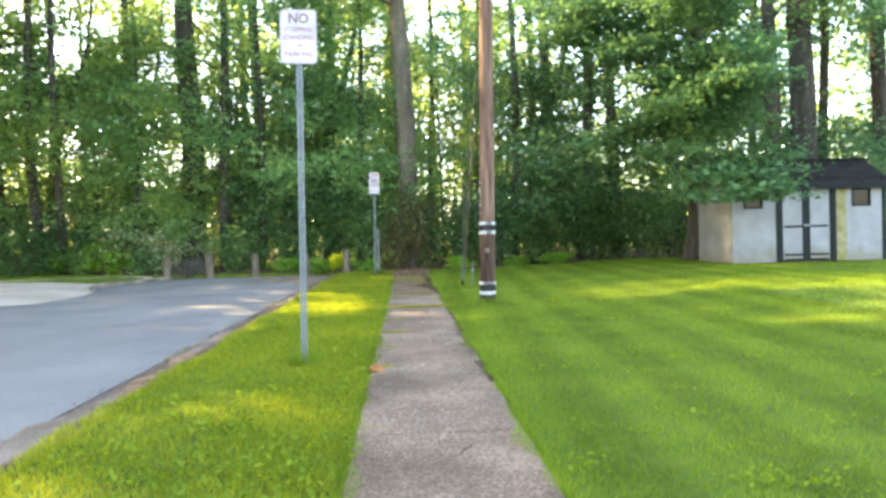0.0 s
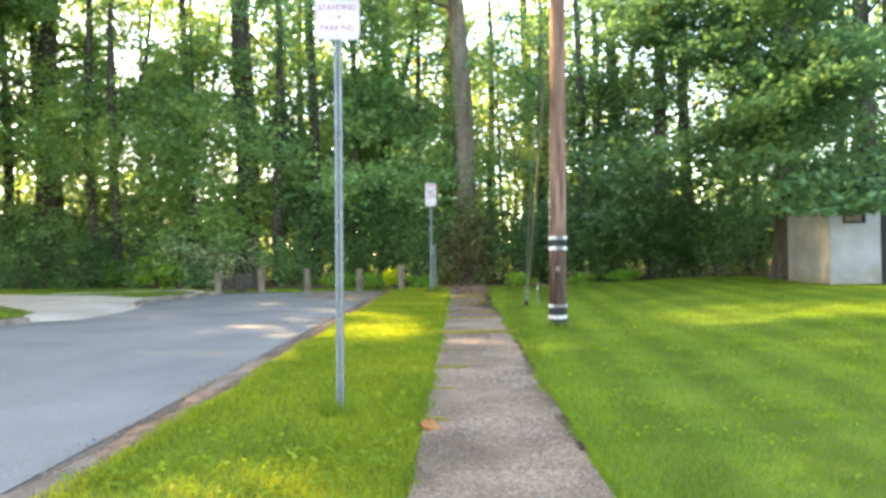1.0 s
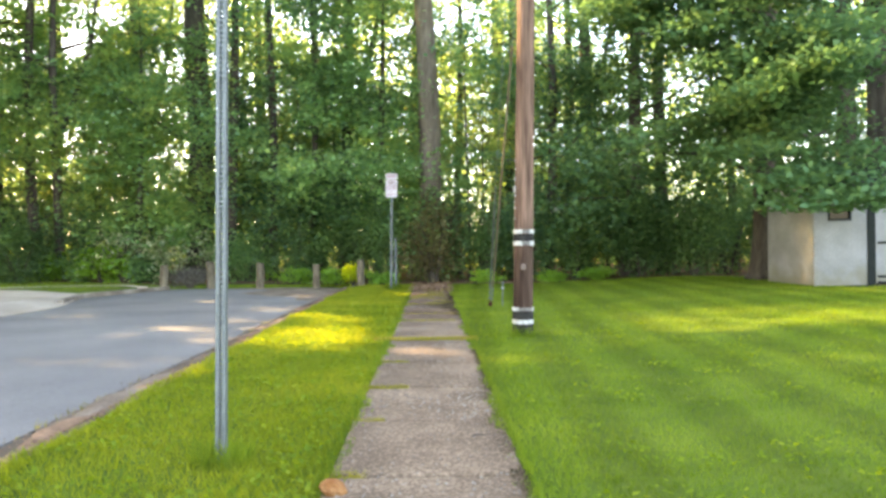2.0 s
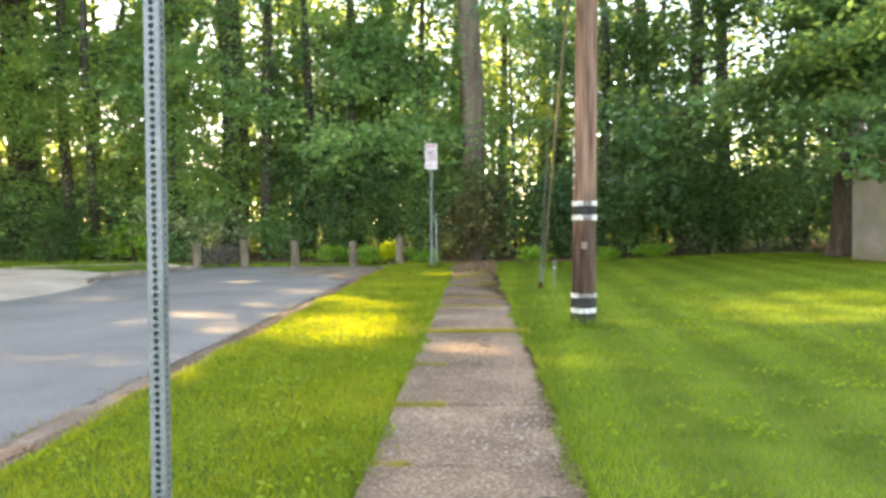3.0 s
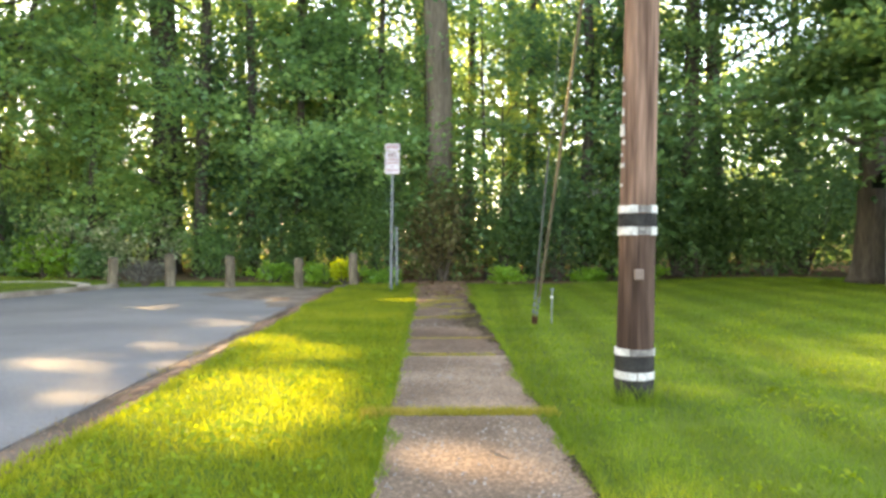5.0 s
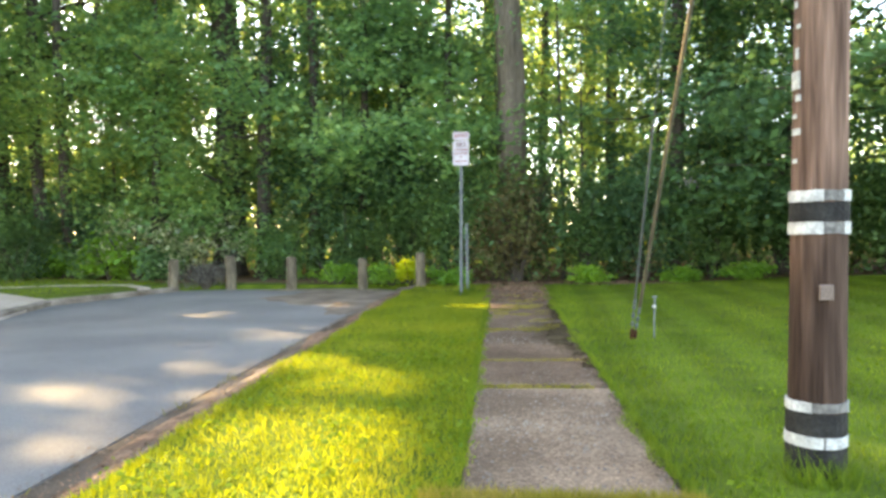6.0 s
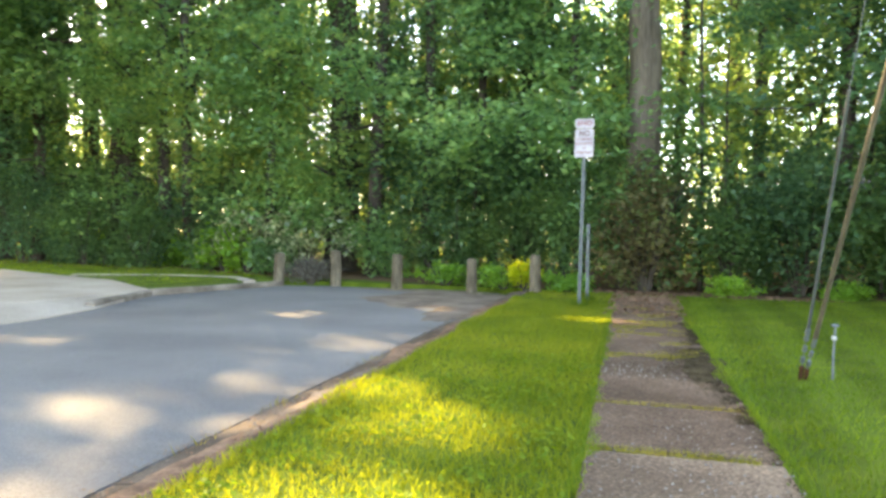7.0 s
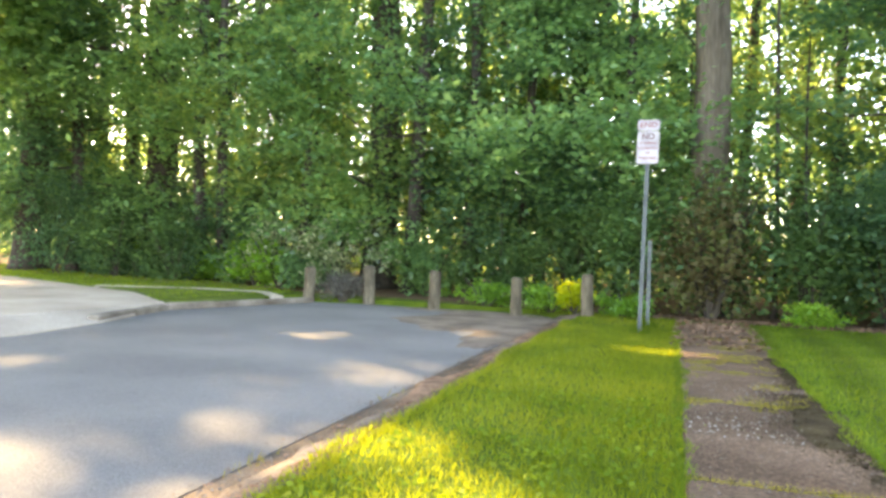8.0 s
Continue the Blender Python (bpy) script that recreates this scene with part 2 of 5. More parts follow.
def soiled(m, top, colour):
    """Ragged splash dirt and algae along the foot of a painted wall."""
    n, l = m.node_tree.nodes, m.node_tree.links
    b = n["Principled BSDF"]
    old = b.inputs["Base Color"].links[0].from_socket
    tc, sp, ns, ad, mr, mix = n["Texture Coordinate"], n.new("ShaderNodeSeparateXYZ"), n.new("ShaderNodeTexNoise"), n.new("ShaderNodeMath"), n.new("ShaderNodeMapRange"), n.new("ShaderNodeMix")
    ns.inputs["Scale"].default_value, ns.inputs["Detail"].default_value = 3.5, 6.0
    l.new(tc.outputs["Object"], ns.inputs["Vector"])
    l.new(tc.outputs["Object"], sp.inputs[0])
    ad.operation = "MULTIPLY_ADD"
    ad.inputs[1].default_value = -0.9
    l.new(ns.outputs["Fac"], ad.inputs[0])
    l.new(sp.outputs["Z"], ad.inputs[2])
    mr.inputs["From Min"].default_value, mr.inputs["From Max"].default_value = top - 0.45, top - 0.15
    mr.inputs["To Min"].default_value, mr.inputs["To Max"].default_value = 0.75, 0.0
    l.new(ad.outputs[0], mr.inputs["Value"])
    mix.data_type = "RGBA"
    l.new(mr.outputs[0], mix.inputs[0])
    l.new(old, mix.inputs[6])
    mix.inputs[7].default_value = (*colour, 1)
    l.new(mix.outputs[2], b.inputs["Base Color"])


soiled(M_SHED_W, 0.12, (0.12, 0.11, 0.07))

# ---- building helpers ----


def part(name, data, material, parent=None, label="", smooth=False):
    """Link a bmesh or a mesh as one object, under a thing or a part."""
    if isinstance(data, bmesh.types.BMesh):
        me = bpy.data.meshes.new(name)
        data.normal_update()
        data.to_mesh(me)
        data.free()
    else:
        me = data
    if material and not me.materials:
        me.materials.append(material)
    if smooth:
        me.shade_smooth()
    ob = new(name, me)
    ob.parent = parent
    if label:
        tagged(ob, label)
    return ob


def thing(name, x, y, z, label, category, group="", kind="", turn=0.0):
    ob = new(name)
    ob.empty_display_size = 0.1
    ob.matrix_basis = pose(x, y, z, 0, 0, turn)
    return tagged(ob, label, category, group, kind)


def box(bm, x0, x1, y0, y1, z0, z1, bevel=0.0):
    m = Matrix.LocRotScale(((x0 + x1) / 2, (y0 + y1) / 2, (z0 + z1) / 2), None, (x1 - x0, y1 - y0, z1 - z0))
    r = bmesh.ops.create_cube(bm, size=1, matrix=m)
    if bevel:
        es = list({e for v in r["verts"] for e in v.link_edges})
        bmesh.ops.bevel(bm, geom=es, offset=bevel, segments=1, affect="EDGES")
    return bm


def boxed(*a, bevel=0.004):
    return box(bmesh.new(), *a, bevel=bevel)


def tube(bm, pts, radii, seg=10, wob=0.0, seed=0):
    """A tube through pts, with a radius for each."""
    rings = []
    for i, p in enumerate(pts):
        p = Vector(p)
        a, b = Vector(pts[max(i - 1, 0)]), Vector(pts[min(i + 1, len(pts) - 1)])
        d = (b - a).normalized()
        u = d.orthogonal().normalized() if abs(d.z) < 0.9 else Vector((1, 0, 0)).cross(d).normalized()
        v = d.cross(u)
        ring = []
        for k in range(seg):
            t = 2 * math.pi * k / seg
            r = radii[i] * (1 + wob * noise.noise(Vector((math.cos(t) * 2 + seed, math.sin(t) * 2, p.z * 0.7))))
            ring.append(bm.verts.new(p + r * (math.cos(t) * u + math.sin(t) * v)))
        rings.append(ring)
    for a, b in zip(rings, rings[1:]):
        for k in range(seg):
            bm.faces.new((a[k], a[(k + 1) % seg], b[(k + 1) % seg], b[k]))
    bm.faces.new(rings[0][::-1])
    bm.faces.new(rings[-1])
    return bm


def poly_mesh(name, verts, k):
    """A mesh of len(verts)/k loose faces of k corners."""
    verts = np.asarray(verts, dtype=np.float32)
    nf = len(verts) // k
    me = bpy.data.meshes.new(name)
    me.vertices.add(len(verts))
    me.vertices.foreach_set("co", verts.ravel())
    me.loops.add(len(verts))
    me.loops.foreach_set("vertex_index", np.arange(len(verts), dtype=np.int32))
    me.polygons.add(nf)
    me.polygons.foreach_set("loop_start", np.arange(0, nf * k, k, dtype=np.int32))
    me.update(calc_edges=True)
    me.validate()
    return me


def leaf_quads(rng, centres, size, flat=0.5):
    """A bent diamond leaf at each centre."""
    n = len(centres)
    nrm = rng.normal(size=(n, 3))
    nrm[:, 2] = np.abs(nrm[:, 2]) + flat
    nrm /= np.linalg.norm(nrm, axis=1)[:, None]
    u = np.cross(nrm, rng.normal(size=(n, 3)))
    u /= np.linalg.norm(u, axis=1)[:, None]
    v = np.cross(nrm, u)
    s = (size * rng.uniform(0.6, 1.35, n))[:, None]
    q = np.stack([centres - u * s * 0.5, centres + v * s * 0.3 - u * s * 0.05, centres + u * s * 0.5 - nrm * s * 0.1, centres - v * s * 0.3 - u * s * 0.05], axis=1)
    return q.reshape(-1, 3)


# gaps in the tall crowns, each the place and half-size of the patch of sun it lets through to the ground
GAPS = [
    # verge and footpath
    (-1.45, 11.5, 0.75, 1.7), (-1.35, 13.6, 0.55, 0.6), (-1.95, 14.5, 0.28, 0.42), (0.0, 10.35, 0.3, 0.3), (-0.7, 19.3, 0.6, 0.25), (-1.3, 8.3, 0.5, 0.3), (-1.2, 5.0, 0.7, 0.45), (-1.0, 6.2, 0.4, 0.3), (-1.6, 3.6, 0.5, 0.4),
    # road
    (-2.95, 10.35, 0.75, 0.9), (-4.1, 10.8, 0.45, 0.32), (-3.1, 12.3, 0.38, 0.38), (-4.3, 12.9, 0.35, 0.3), (-5.2, 12.9, 0.38, 0.3), (-6.4, 13.0, 0.85, 0.38), (-3.2, 17.2, 0.65, 0.75),
    (-5.2, 19.4, 0.4, 0.42), (-3.4, 20.9, 0.36, 0.5), (-3.8, 13.6, 0.3, 0.28), (-6.6, 16.0, 0.6, 0.25), (-2.2, 9.2, 0.35, 0.6),
    # across the road
    (-12.5, 20.6, 1.7, 1.0), (-10.4, 19.6, 1.2, 1.0), (-15.6, 23.2, 1.5, 0.6), (-9.4, 17.9, 1.0, 0.8), (-8.4, 26.6, 1.0, 0.5), (-2.0, 24.1, 0.4, 0.3),
    # lawn
    (1.0, 9.7, 0.6, 0.4), (1.8, 5.4, 1.1, 0.5), (1.1, 6.9, 0.5, 0.32), (4.3, 7.7, 0.8, 0.45), (2.3, 10.6, 0.45, 0.28), (2.1, 11.35, 0.4, 0.16), (6.1, 11.0, 0.55, 0.2), (3.2, 3.6, 1.2, 0.4), (3.6, 9.4, 0.5, 0.2),
]


def open_to_sun(p):
    """Which points of p stand in the way of a patch of sun."""
    k = p[:, 2] / SUN.z
    gx, gy = p[:, 0] - SUN.x * k, p[:, 1] - SUN.y * k
    hit = np.zeros(len(p), dtype=bool)
    ragged = np.random.default_rng(len(p)).uniform(0.55, 1.5, len(p))
    for x, y, a, b in GAPS:
        hit |= ((gx - x) / a) ** 2 + ((gy - y) / b) ** 2 < ragged
    # a share of leaves stays in some gaps, to dim their sun patches
    veil = np.where((gx < -2.3) & (gx > -8.5), np.where((gy > 11.4) & (gy < 14.2), 0.3, 0.12), np.where((gy < 9) & (gx < 0.6), 0.12, np.where(gx > 0.6, 0.15, np.where(gx < -8.5, 0.5, 0.0))))
    return hit & (np.random.default_rng(len(p) + 1).uniform(0, 1, len(p)) > veil)


def in_clearing(p):
    """A ragged opening that runs back and up through the crowns of the wood."""
    rel = p - np.array([-12.2, 27.0, 8.0])
    along = -0.46 * rel[:, 0] + 0.888 * rel[:, 1]
    side = np.abs(0.888 * rel[:, 0] + 0.46 * rel[:, 1])
    wob = np.random.default_rng(len(p) + 7).uniform(0.3, 1.5, len(p))
    return (along > -2) & (side < (0.7 + 0.02 * along) * wob) & (np.abs(rel[:, 2] - 0.27 * along) < (0.65 + 0.02 * along) * wob)


def tree(x, y, z, r, h, lo, spread, clumps, leaves, size, mat, bark, label, seed, lean=0.0, fork=0.0, limbs=9, name="tree", droop=0.0, keep=None, clump_r=0.9, thin_above=99.0, forks=()):
    """A tapered trunk with limbs and a crown of many leaves gathered in flat, ragged clumps along the limbs."""
    rng = np.random.default_rng(seed)
    t = thing(name, x, y, z, label, "tree", "trees of the wood")
    bm = bmesh.new()
    hs = [0, 0.15, 0.5, 1.2, h * 0.25, h * 0.45, h * 0.65, h * 0.85, h]
    ph = rng.uniform(0, 6.28)
    cen = [Vector((lean * k + 0.12 * math.sin(k * 0.4 + ph), 0.1 * math.cos(k * 0.35 + ph), k)) for k in hs]
    rad = [r * 1.5, r * 1.25, r * 1.08, r, r * 0.92, r * 0.8, r * 0.62, r * 0.38, r * 0.12]
    tube(bm, cen, rad, 12, 0.22, seed)
    if fork:
        a = rng.uniform(-0.5, 0.5)
        p0 = Vector((lean * fork, 0, fork))
        tube(bm, [p0, p0 + Vector((0.5 * math.cos(a), 0.3, 1.6)), p0 + Vector((1.1 * math.cos(a), 0.5, 4.0)), p0 + Vector((1.5 * math.cos(a), 0.6, 7.5))], [r * 0.7, r * 0.6, r * 0.45, r * 0.15], 8, 0.15, seed)
    for k, dx, dz in forks:
        p0 = Vector((lean * k, 0, k))
        tube(bm, [p0, p0 + Vector((dx * 0.35, 0.1, dz * 0.22)), p0 + Vector((dx * 0.75, 0.2, dz * 0.6)), p0 + Vector((dx, 0.2, dz))], [r * 0.5, r * 0.44, r * 0.34, r * 0.12], 8, 0.15, seed)
    tips = []
    for i in range(limbs):
        k = lo + (h * 0.95 - lo) * ((i + rng.uniform(0, 1)) / limbs) ** 1.5
        a = rng.uniform(0, 6.28)
        ln = spread * rng.uniform(0.6, 1.05) * (1.0 if k < h * 0.6 else 1.25 - 0.7 * k / h)
        p0 = Vector((lean * k, 0, k))
        up = 0.22 - droop
        pts = [p0 + Vector((math.cos(a) * ln * f, math.sin(a) * ln * f, ln * f * up + 0.25 * math.sin(f * 5 + i) - droop * ln * f * f)) for f in (0, 0.3, 0.62, 1.0)]
        rr = max(0.02, r * 0.22)
        tube(bm, pts, [rr, rr * 0.75, rr * 0.5, rr * 0.2], 6)
        tips += [(pts[1], pts[2]), (pts[2], pts[3]), (pts[2], pts[3])]
    part("trunk", bm, bark, t, smooth=True)
    cs = []
    for i in range(clumps):
        a, b = tips[rng.integers(len(tips))]
        c = a.lerp(b, rng.uniform(0, 1)) + Vector(rng.normal(0, 0.55, 3))
        if c.z > thin_above and rng.uniform() < 0.12:
            continue
        n = int(leaves * rng.uniform(0.5, 1.5))
        rr = clump_r * rng.uniform(0.6, 1.3)
        sprays = np.array(c) + rng.normal(size=(5, 3)) * np.array([rr * 0.55, rr * 0.55, rr * 0.32])
        tilt = rng.normal(0, 0.35, (5, 2))
        which = rng.integers(0, 5, n)
        off = rng.normal(size=(n, 3)) * np.array([rr * 0.45, rr * 0.45, 0.09])
        off[:, 2] += (off[:, :2] * tilt[which]).sum(1) - 0.25 * (off[:, 0] ** 2 + off[:, 1] ** 2)
        cs.append(sprays[which] + off)
    cs = np.concatenate(cs)
    cs = cs[cs[:, 2] > 0.3]
    wp = cs + np.array([x, y, z])
    ok = ~(open_to_sun(wp) | in_clearing(wp))
    if keep:
        ok &= keep(wp)
    part("crown", poly_mesh("crown", leaf_quads(rng, cs[ok], size, 0.8), 4), mat, t)
    return t


def bush(name, x, y, z, rx, ry, h, leaves, size, mat, label, seed, stems=8, group="", kind="", category="bush"):
    """Stems from one root and a ragged mass of leaves."""
    rng = np.random.default_rng(seed)
    t = thing(name, x, y, z, label, category, group, kind)
    bm = bmesh.new()
    for i in range(stems):
        a = rng.uniform(0, 6.28)
        f = rng.uniform(0.2, 0.9)
        e = Vector((math.cos(a) * rx * f, math.sin(a) * ry * f, h * rng.uniform(0.6, 1.0)))
        tube(bm, [(e.x * 0.1, e.y * 0.1, 0), (e.x * 0.45, e.y * 0.5, e.z * 0.5), tuple(e)], [0.025, 0.018, 0.006], 5)
    part("woody_frame", bm, M_BARK, t)
    nc = max(6, leaves // 60)
    d = rng.normal(size=(nc, 3))
    d /= np.linalg.norm(d, axis=1)[:, None]
    d *= (rng.uniform(0, 1, nc) ** 0.4)[:, None]
    c = np.array([0, 0, h * 0.5]) + d * np.array([rx * 0.9, ry * 0.9, h * 0.48])
    p = np.repeat(c, leaves // nc, axis=0) + rng.normal(size=(nc * (leaves // nc), 3)) * np.array([0.2 * rx, 0.2 * ry, 0.1 * h]).clip(0.05, 0.3)
    p = p[p[:, 2] > 0.02]
    part("foliage", poly_mesh("foliage", leaf_quads(rng, p, size), 4), mat, t)
    return t


# ---- the ground ----


def smooth(a):
    a = min(max(a, 0), 1)
    return a * a * (3 - 2 * a)


def rise(x):
    return 0.2 * smooth((x - 1.5) / 6)


def rise_np(x):
    a = np.clip((x - 1.5) / 6, 0, 1)
    return 0.2 * a * a * (3 - 2 * a)


def walk_left(y):
    return -0.27 - 0.0165 * y


def walk_right(y):
    return 0.62 - 0.0115 * y


def verge_edge(y):
    return -1.87 - 0.02 * y


def wood_edge(x):
    return float(np.interp(x, [-60, -23, -10.8, -8.5, 0.5, 4.9, 8.4, 13, 60], [45, 33.5, 26.8, 25.6, 24.4, 23.6, 22.9, 22.5, 22]))


def ground_sheet():
    xs = [-900, -300, -120, -60, -40, -30, -24, -20, -16, -13, -11, -9.6, -8.9, -8.7, -8.64, -7, -5, -3.5, -2.6, -1.98, -1.9, -1.5, -1.0, -0.6, -0.2, 0.2, 0.6, 1.1, 1.6]
    xs += [2.2 + 0.6 * i for i in range(12)] + [10, 12, 15, 18, 22, 28, 40, 60, 120, 300, 900]
    ys = [-900, -300, -100, -40, -20] + [-10 + 1.0 * i for i in range(35)] + [24.78, 24.86, 25.5, 26.5, 28, 30, 33, 37, 42, 50, 60, 90, 150, 300, 900]
    bm = bmesh.new()
    grid = []
    for y in ys:
        row = []
        for x in xs:
            px = x - 0.02 * min(max(y, -40), 40) if -60 < x < 0 else x
            z = -0.25 if -8.66 < x < -1.94 and y < 24.8 else rise(x) + 0.012 * noise.noise(Vector((x, y, 0)))
            if abs(x) < 0.7:
                z -= 0.02
            row.append(bm.verts.new((px, y, z)))
        grid.append(row)
    for a, b in zip(grid, grid[1:]):
        for i in range(len(xs) - 1):
            bm.faces.new((a[i], a[i + 1], b[i + 1], b[i]))
    return bm


def ground_material():
    """Turf soil, turning to leaf litter past the ragged edge of the wood."""
    m = surface("turf", (0.053, 0.088, 0.008), (0.092, 0.128, 0.013), 2.5, 0.95, 0.6, 70.0)
    n, l = m.node_tree.nodes, m.node_tree.links
    b = n["Principled BSDF"]
    old = b.inputs["Base Color"].links[0].from_socket
    geo, sp, ns, mr = n.new("ShaderNodeNewGeometry"), n.new("ShaderNodeSeparateXYZ"), n.new("ShaderNodeTexNoise"), n.new("ShaderNodeMapRange")
    l.new(geo.outputs["Position"], sp.inputs[0])
    l.new(geo.outputs["Position"], ns.inputs["Vector"])
    ns.inputs["Scale"].default_value = 0.9
    ax = n.new("ShaderNodeMath")
    ax.operation = "MULTIPLY_ADD"
    ax.inputs[1].default_value = 0.17
    l.new(sp.outputs["X"], ax.inputs[0])
    l.new(sp.outputs["Y"], ax.inputs[2])
    ad = n.new("ShaderNodeMath")
    ad.operation = "MULTIPLY_ADD"
    ad.inputs[1].default_value = 1.6
    l.new(ns.outputs["Fac"], ad.inputs[0])
    l.new(ax.outputs[0], ad.inputs[2])
    mr.inputs["From Min"].default_value, mr.inputs["From Max"].default_value = 25.2, 25.5
    l.new(ad.outputs[0], mr.inputs["Value"])
    mix, r = n.new("ShaderNodeMix"), n.new("ShaderNodeValToRGB")
    mix.data_type = "RGBA"
    n2 = n.new("ShaderNodeTexNoise")
    n2.inputs["Scale"].default_value, n2.inputs["Detail"].default_value = 7.0, 8.0
    l.new(geo.outputs["Position"], n2.inputs["Vector"])
    r.color_ramp.elements[0].color, r.color_ramp.elements[1].color = (0.05, 0.035, 0.02, 1), (0.2, 0.115, 0.07, 1)
    r.color_ramp.elements[0].position, r.color_ramp.elements[1].position = 0.3, 0.7
    l.new(n2.outputs["Fac"], r.inputs["Fac"])
    l.new(mr.outputs[0], mix.inputs[0])
    l.new(mown(m, old), mix.inputs[6])
    l.new(r.outputs[0], mix.inputs[7])
    l.new(mix.outputs[2], b.inputs["Base Color"])
    return m


tagged(part("ground", ground_sheet(), ground_material()), "mown grass turf turning to brown leaf litter in the wood", "ground", kind="structure")


def slab_poly(pts, z0, z1, chamfer=0.0):
    bm = bmesh.new()
    lowr = [bm.verts.new((x, y, z0)) for x, y in pts]
    top = [bm.verts.new((x, y, z1)) for x, y in pts]
    f = bm.faces.new(top)
    bm.faces.new(lowr[::-1])
    n = len(pts)
    for i in range(n):
        bm.faces.new((lowr[i], lowr[(i + 1) % n], top[(i + 1) % n], top[i]))
    bmesh.ops.recalc_face_normals(bm, faces=bm.faces)
    if chamfer:
        bmesh.ops.bevel(bm, geom=list(f.edges), offset=chamfer, segments=1, affect="EDGES")
    return bm


# the road, its end at the posts
ROAD_PTS = [(verge_edge(y) - 0.484, y) for y in (-40, -10, 5, 15, 20, 22.5)] + [(-2.95, 23.6), (-3.6, 24.3), (-5.2, 24.6), (-7, 24.66), (-8.0, 24.4), (-8.3, 23.1), (-8.58, 21.9), (-8.85, 20.9), (-8.85, 18.7), (-9.0, 15), (-8.6, 0), (-8.0, -40)]
tagged(part("road", slab_poly(ROAD_PTS, -0.3, -0.09), M_ASPHALT), "grey worn asphalt road dappled with sun", "road", kind="structure")

# right kerb: shallow concrete gutter in lengths
gutter = thing("kerb", 0, 0, 0, "weathered concrete gutter kerb with dirt in it", "kerb", kind="structure")
rg = np.random.default_rng(3)
yy = -12.0
while yy < 22.5:
    ln = 2.45
    bm = bmesh.new()
    prof = [(0.0, -0.3), (0.0, 0.005), (-0.07, 0.004), (-0.2, -0.05), (-0.46, -0.085), (-0.46, -0.3)]
    dz = rg.uniform(-0.008, 0.008)
    a = [bm.verts.new((verge_edge(yy + 0.01) + px, yy + 0.01, pz + dz)) for px, pz in prof]
    b = [bm.verts.new((verge_edge(yy + ln - 0.01) + px, yy + ln - 0.01, pz + dz)) for px, pz in prof]
    for i in range(len(prof)):
        j = (i + 1) % len(prof)
        bm.faces.new((a[i], b[i], b[j], a[j]))
    bm.faces.new(a[::-1])
    bm.faces.new(b)
    bmesh.ops.recalc_face_normals(bm, faces=bm.faces)
    part("kerb_length", bm, M_GUTTER, gutter)
    yy += ln

# far kerb round the corner
far_kerb = thing("kerb_far", 0, 0, 0, "low worn concrete kerb along the far side of the road", "kerb", kind="structure")
FK = [(-8.2, 18.75), (-8.82, 20.9), (-8.55, 21.9), (-8.27, 23.1), (-7.95, 24.3)]
for (x0, y0), (x1, y1) in list(zip(FK, FK[1:])) + [((-8.72, 3.0), (-8.85, 6.0)), ((-8.85, 6.0), (-8.92, 9.0)), ((-8.92, 9.0), (-8.98, 12.0)), ((-8.98, 12.0), (-8.9, 13.6)), ((-8.9, 13.6), (-8.5, 15.1))]:
    d = Vector((x1 - x0, y1 - y0, 0)).normalized()
    nrm = Vector((-d.y, d.x, 0)) * 0.16
    part("kerb_length", slab_poly([(x0, y0), (x1 - d.x * 0.01, y1 - d.y * 0.01), (x1 + nrm.x - d.x * 0.01, y1 + nrm.y), (x0 + nrm.x, y0 + nrm.y)], -0.3, 0.022 + 0.008 * math.sin(7 * x0 + 3 * y0), 0.025), M_KERB, far_kerb)

# driveway apron
drive = thing("driveway", 0, 0, 0, "pale concrete driveway apron lit by sun", "driveway", kind="structure")
apron = slab_poly([(-7.85, 15.7), (-7.8, 17.3), (-8.1, 18.7), (-8.93, 20.95), (-8.93, 15.6), (-8.6, 15.3)], -0.3, -0.076)
for v in apron.verts:
    if v.co.z > -0.2 and v.co.x < -8.7:
        v.co.z = 0.01
bmesh.ops.triangulate(apron, faces=apron.faces)
part("slab", apron, M_DRIVE, drive)
part("slab", slab_poly([(-8.94, 15.6), (-8.94, 20.97), (-9.23, 21.25), (-11.4, 22.9), (-13.4, 23.6), (-13.4, 20.4), (-11.9, 19.2), (-9.23, 16.5)], -0.3, 0.018, 0.01), M_DRIVE, drive)
part("slab", slab_poly([(-13.42, 20.4), (-13.42, 23.6), (-17, 25.2), (-26, 28), (-26, 23.5)], -0.3, 0.02, 0.01), M_DRIVE, drive)
part("slab", slab_poly([(-13.3, 23.75), (-11.5, 24.75), (-9.7, 24.9), (-8.75, 23.9), (-8.5, 24.0), (-9.6, 25.15), (-11.5, 25.05), (-13.5, 24.15)], -0.2, 0.03, 0.01), M_DRIVE, drive)
tagged(part("grass_island", slab_poly([(-8.98, 21.0), (-8.72, 21.9), (-8.45, 23.1), (-8.75, 23.85), (-9.72, 24.85), (-11.45, 24.7), (-13.1, 23.7), (-11.38, 22.95), (-9.2, 21.28)], -0.2, 0.02, 0.012), bpy.data.materials["turf"]), "small grass island between driveway and kerb", "grass", kind="structure")

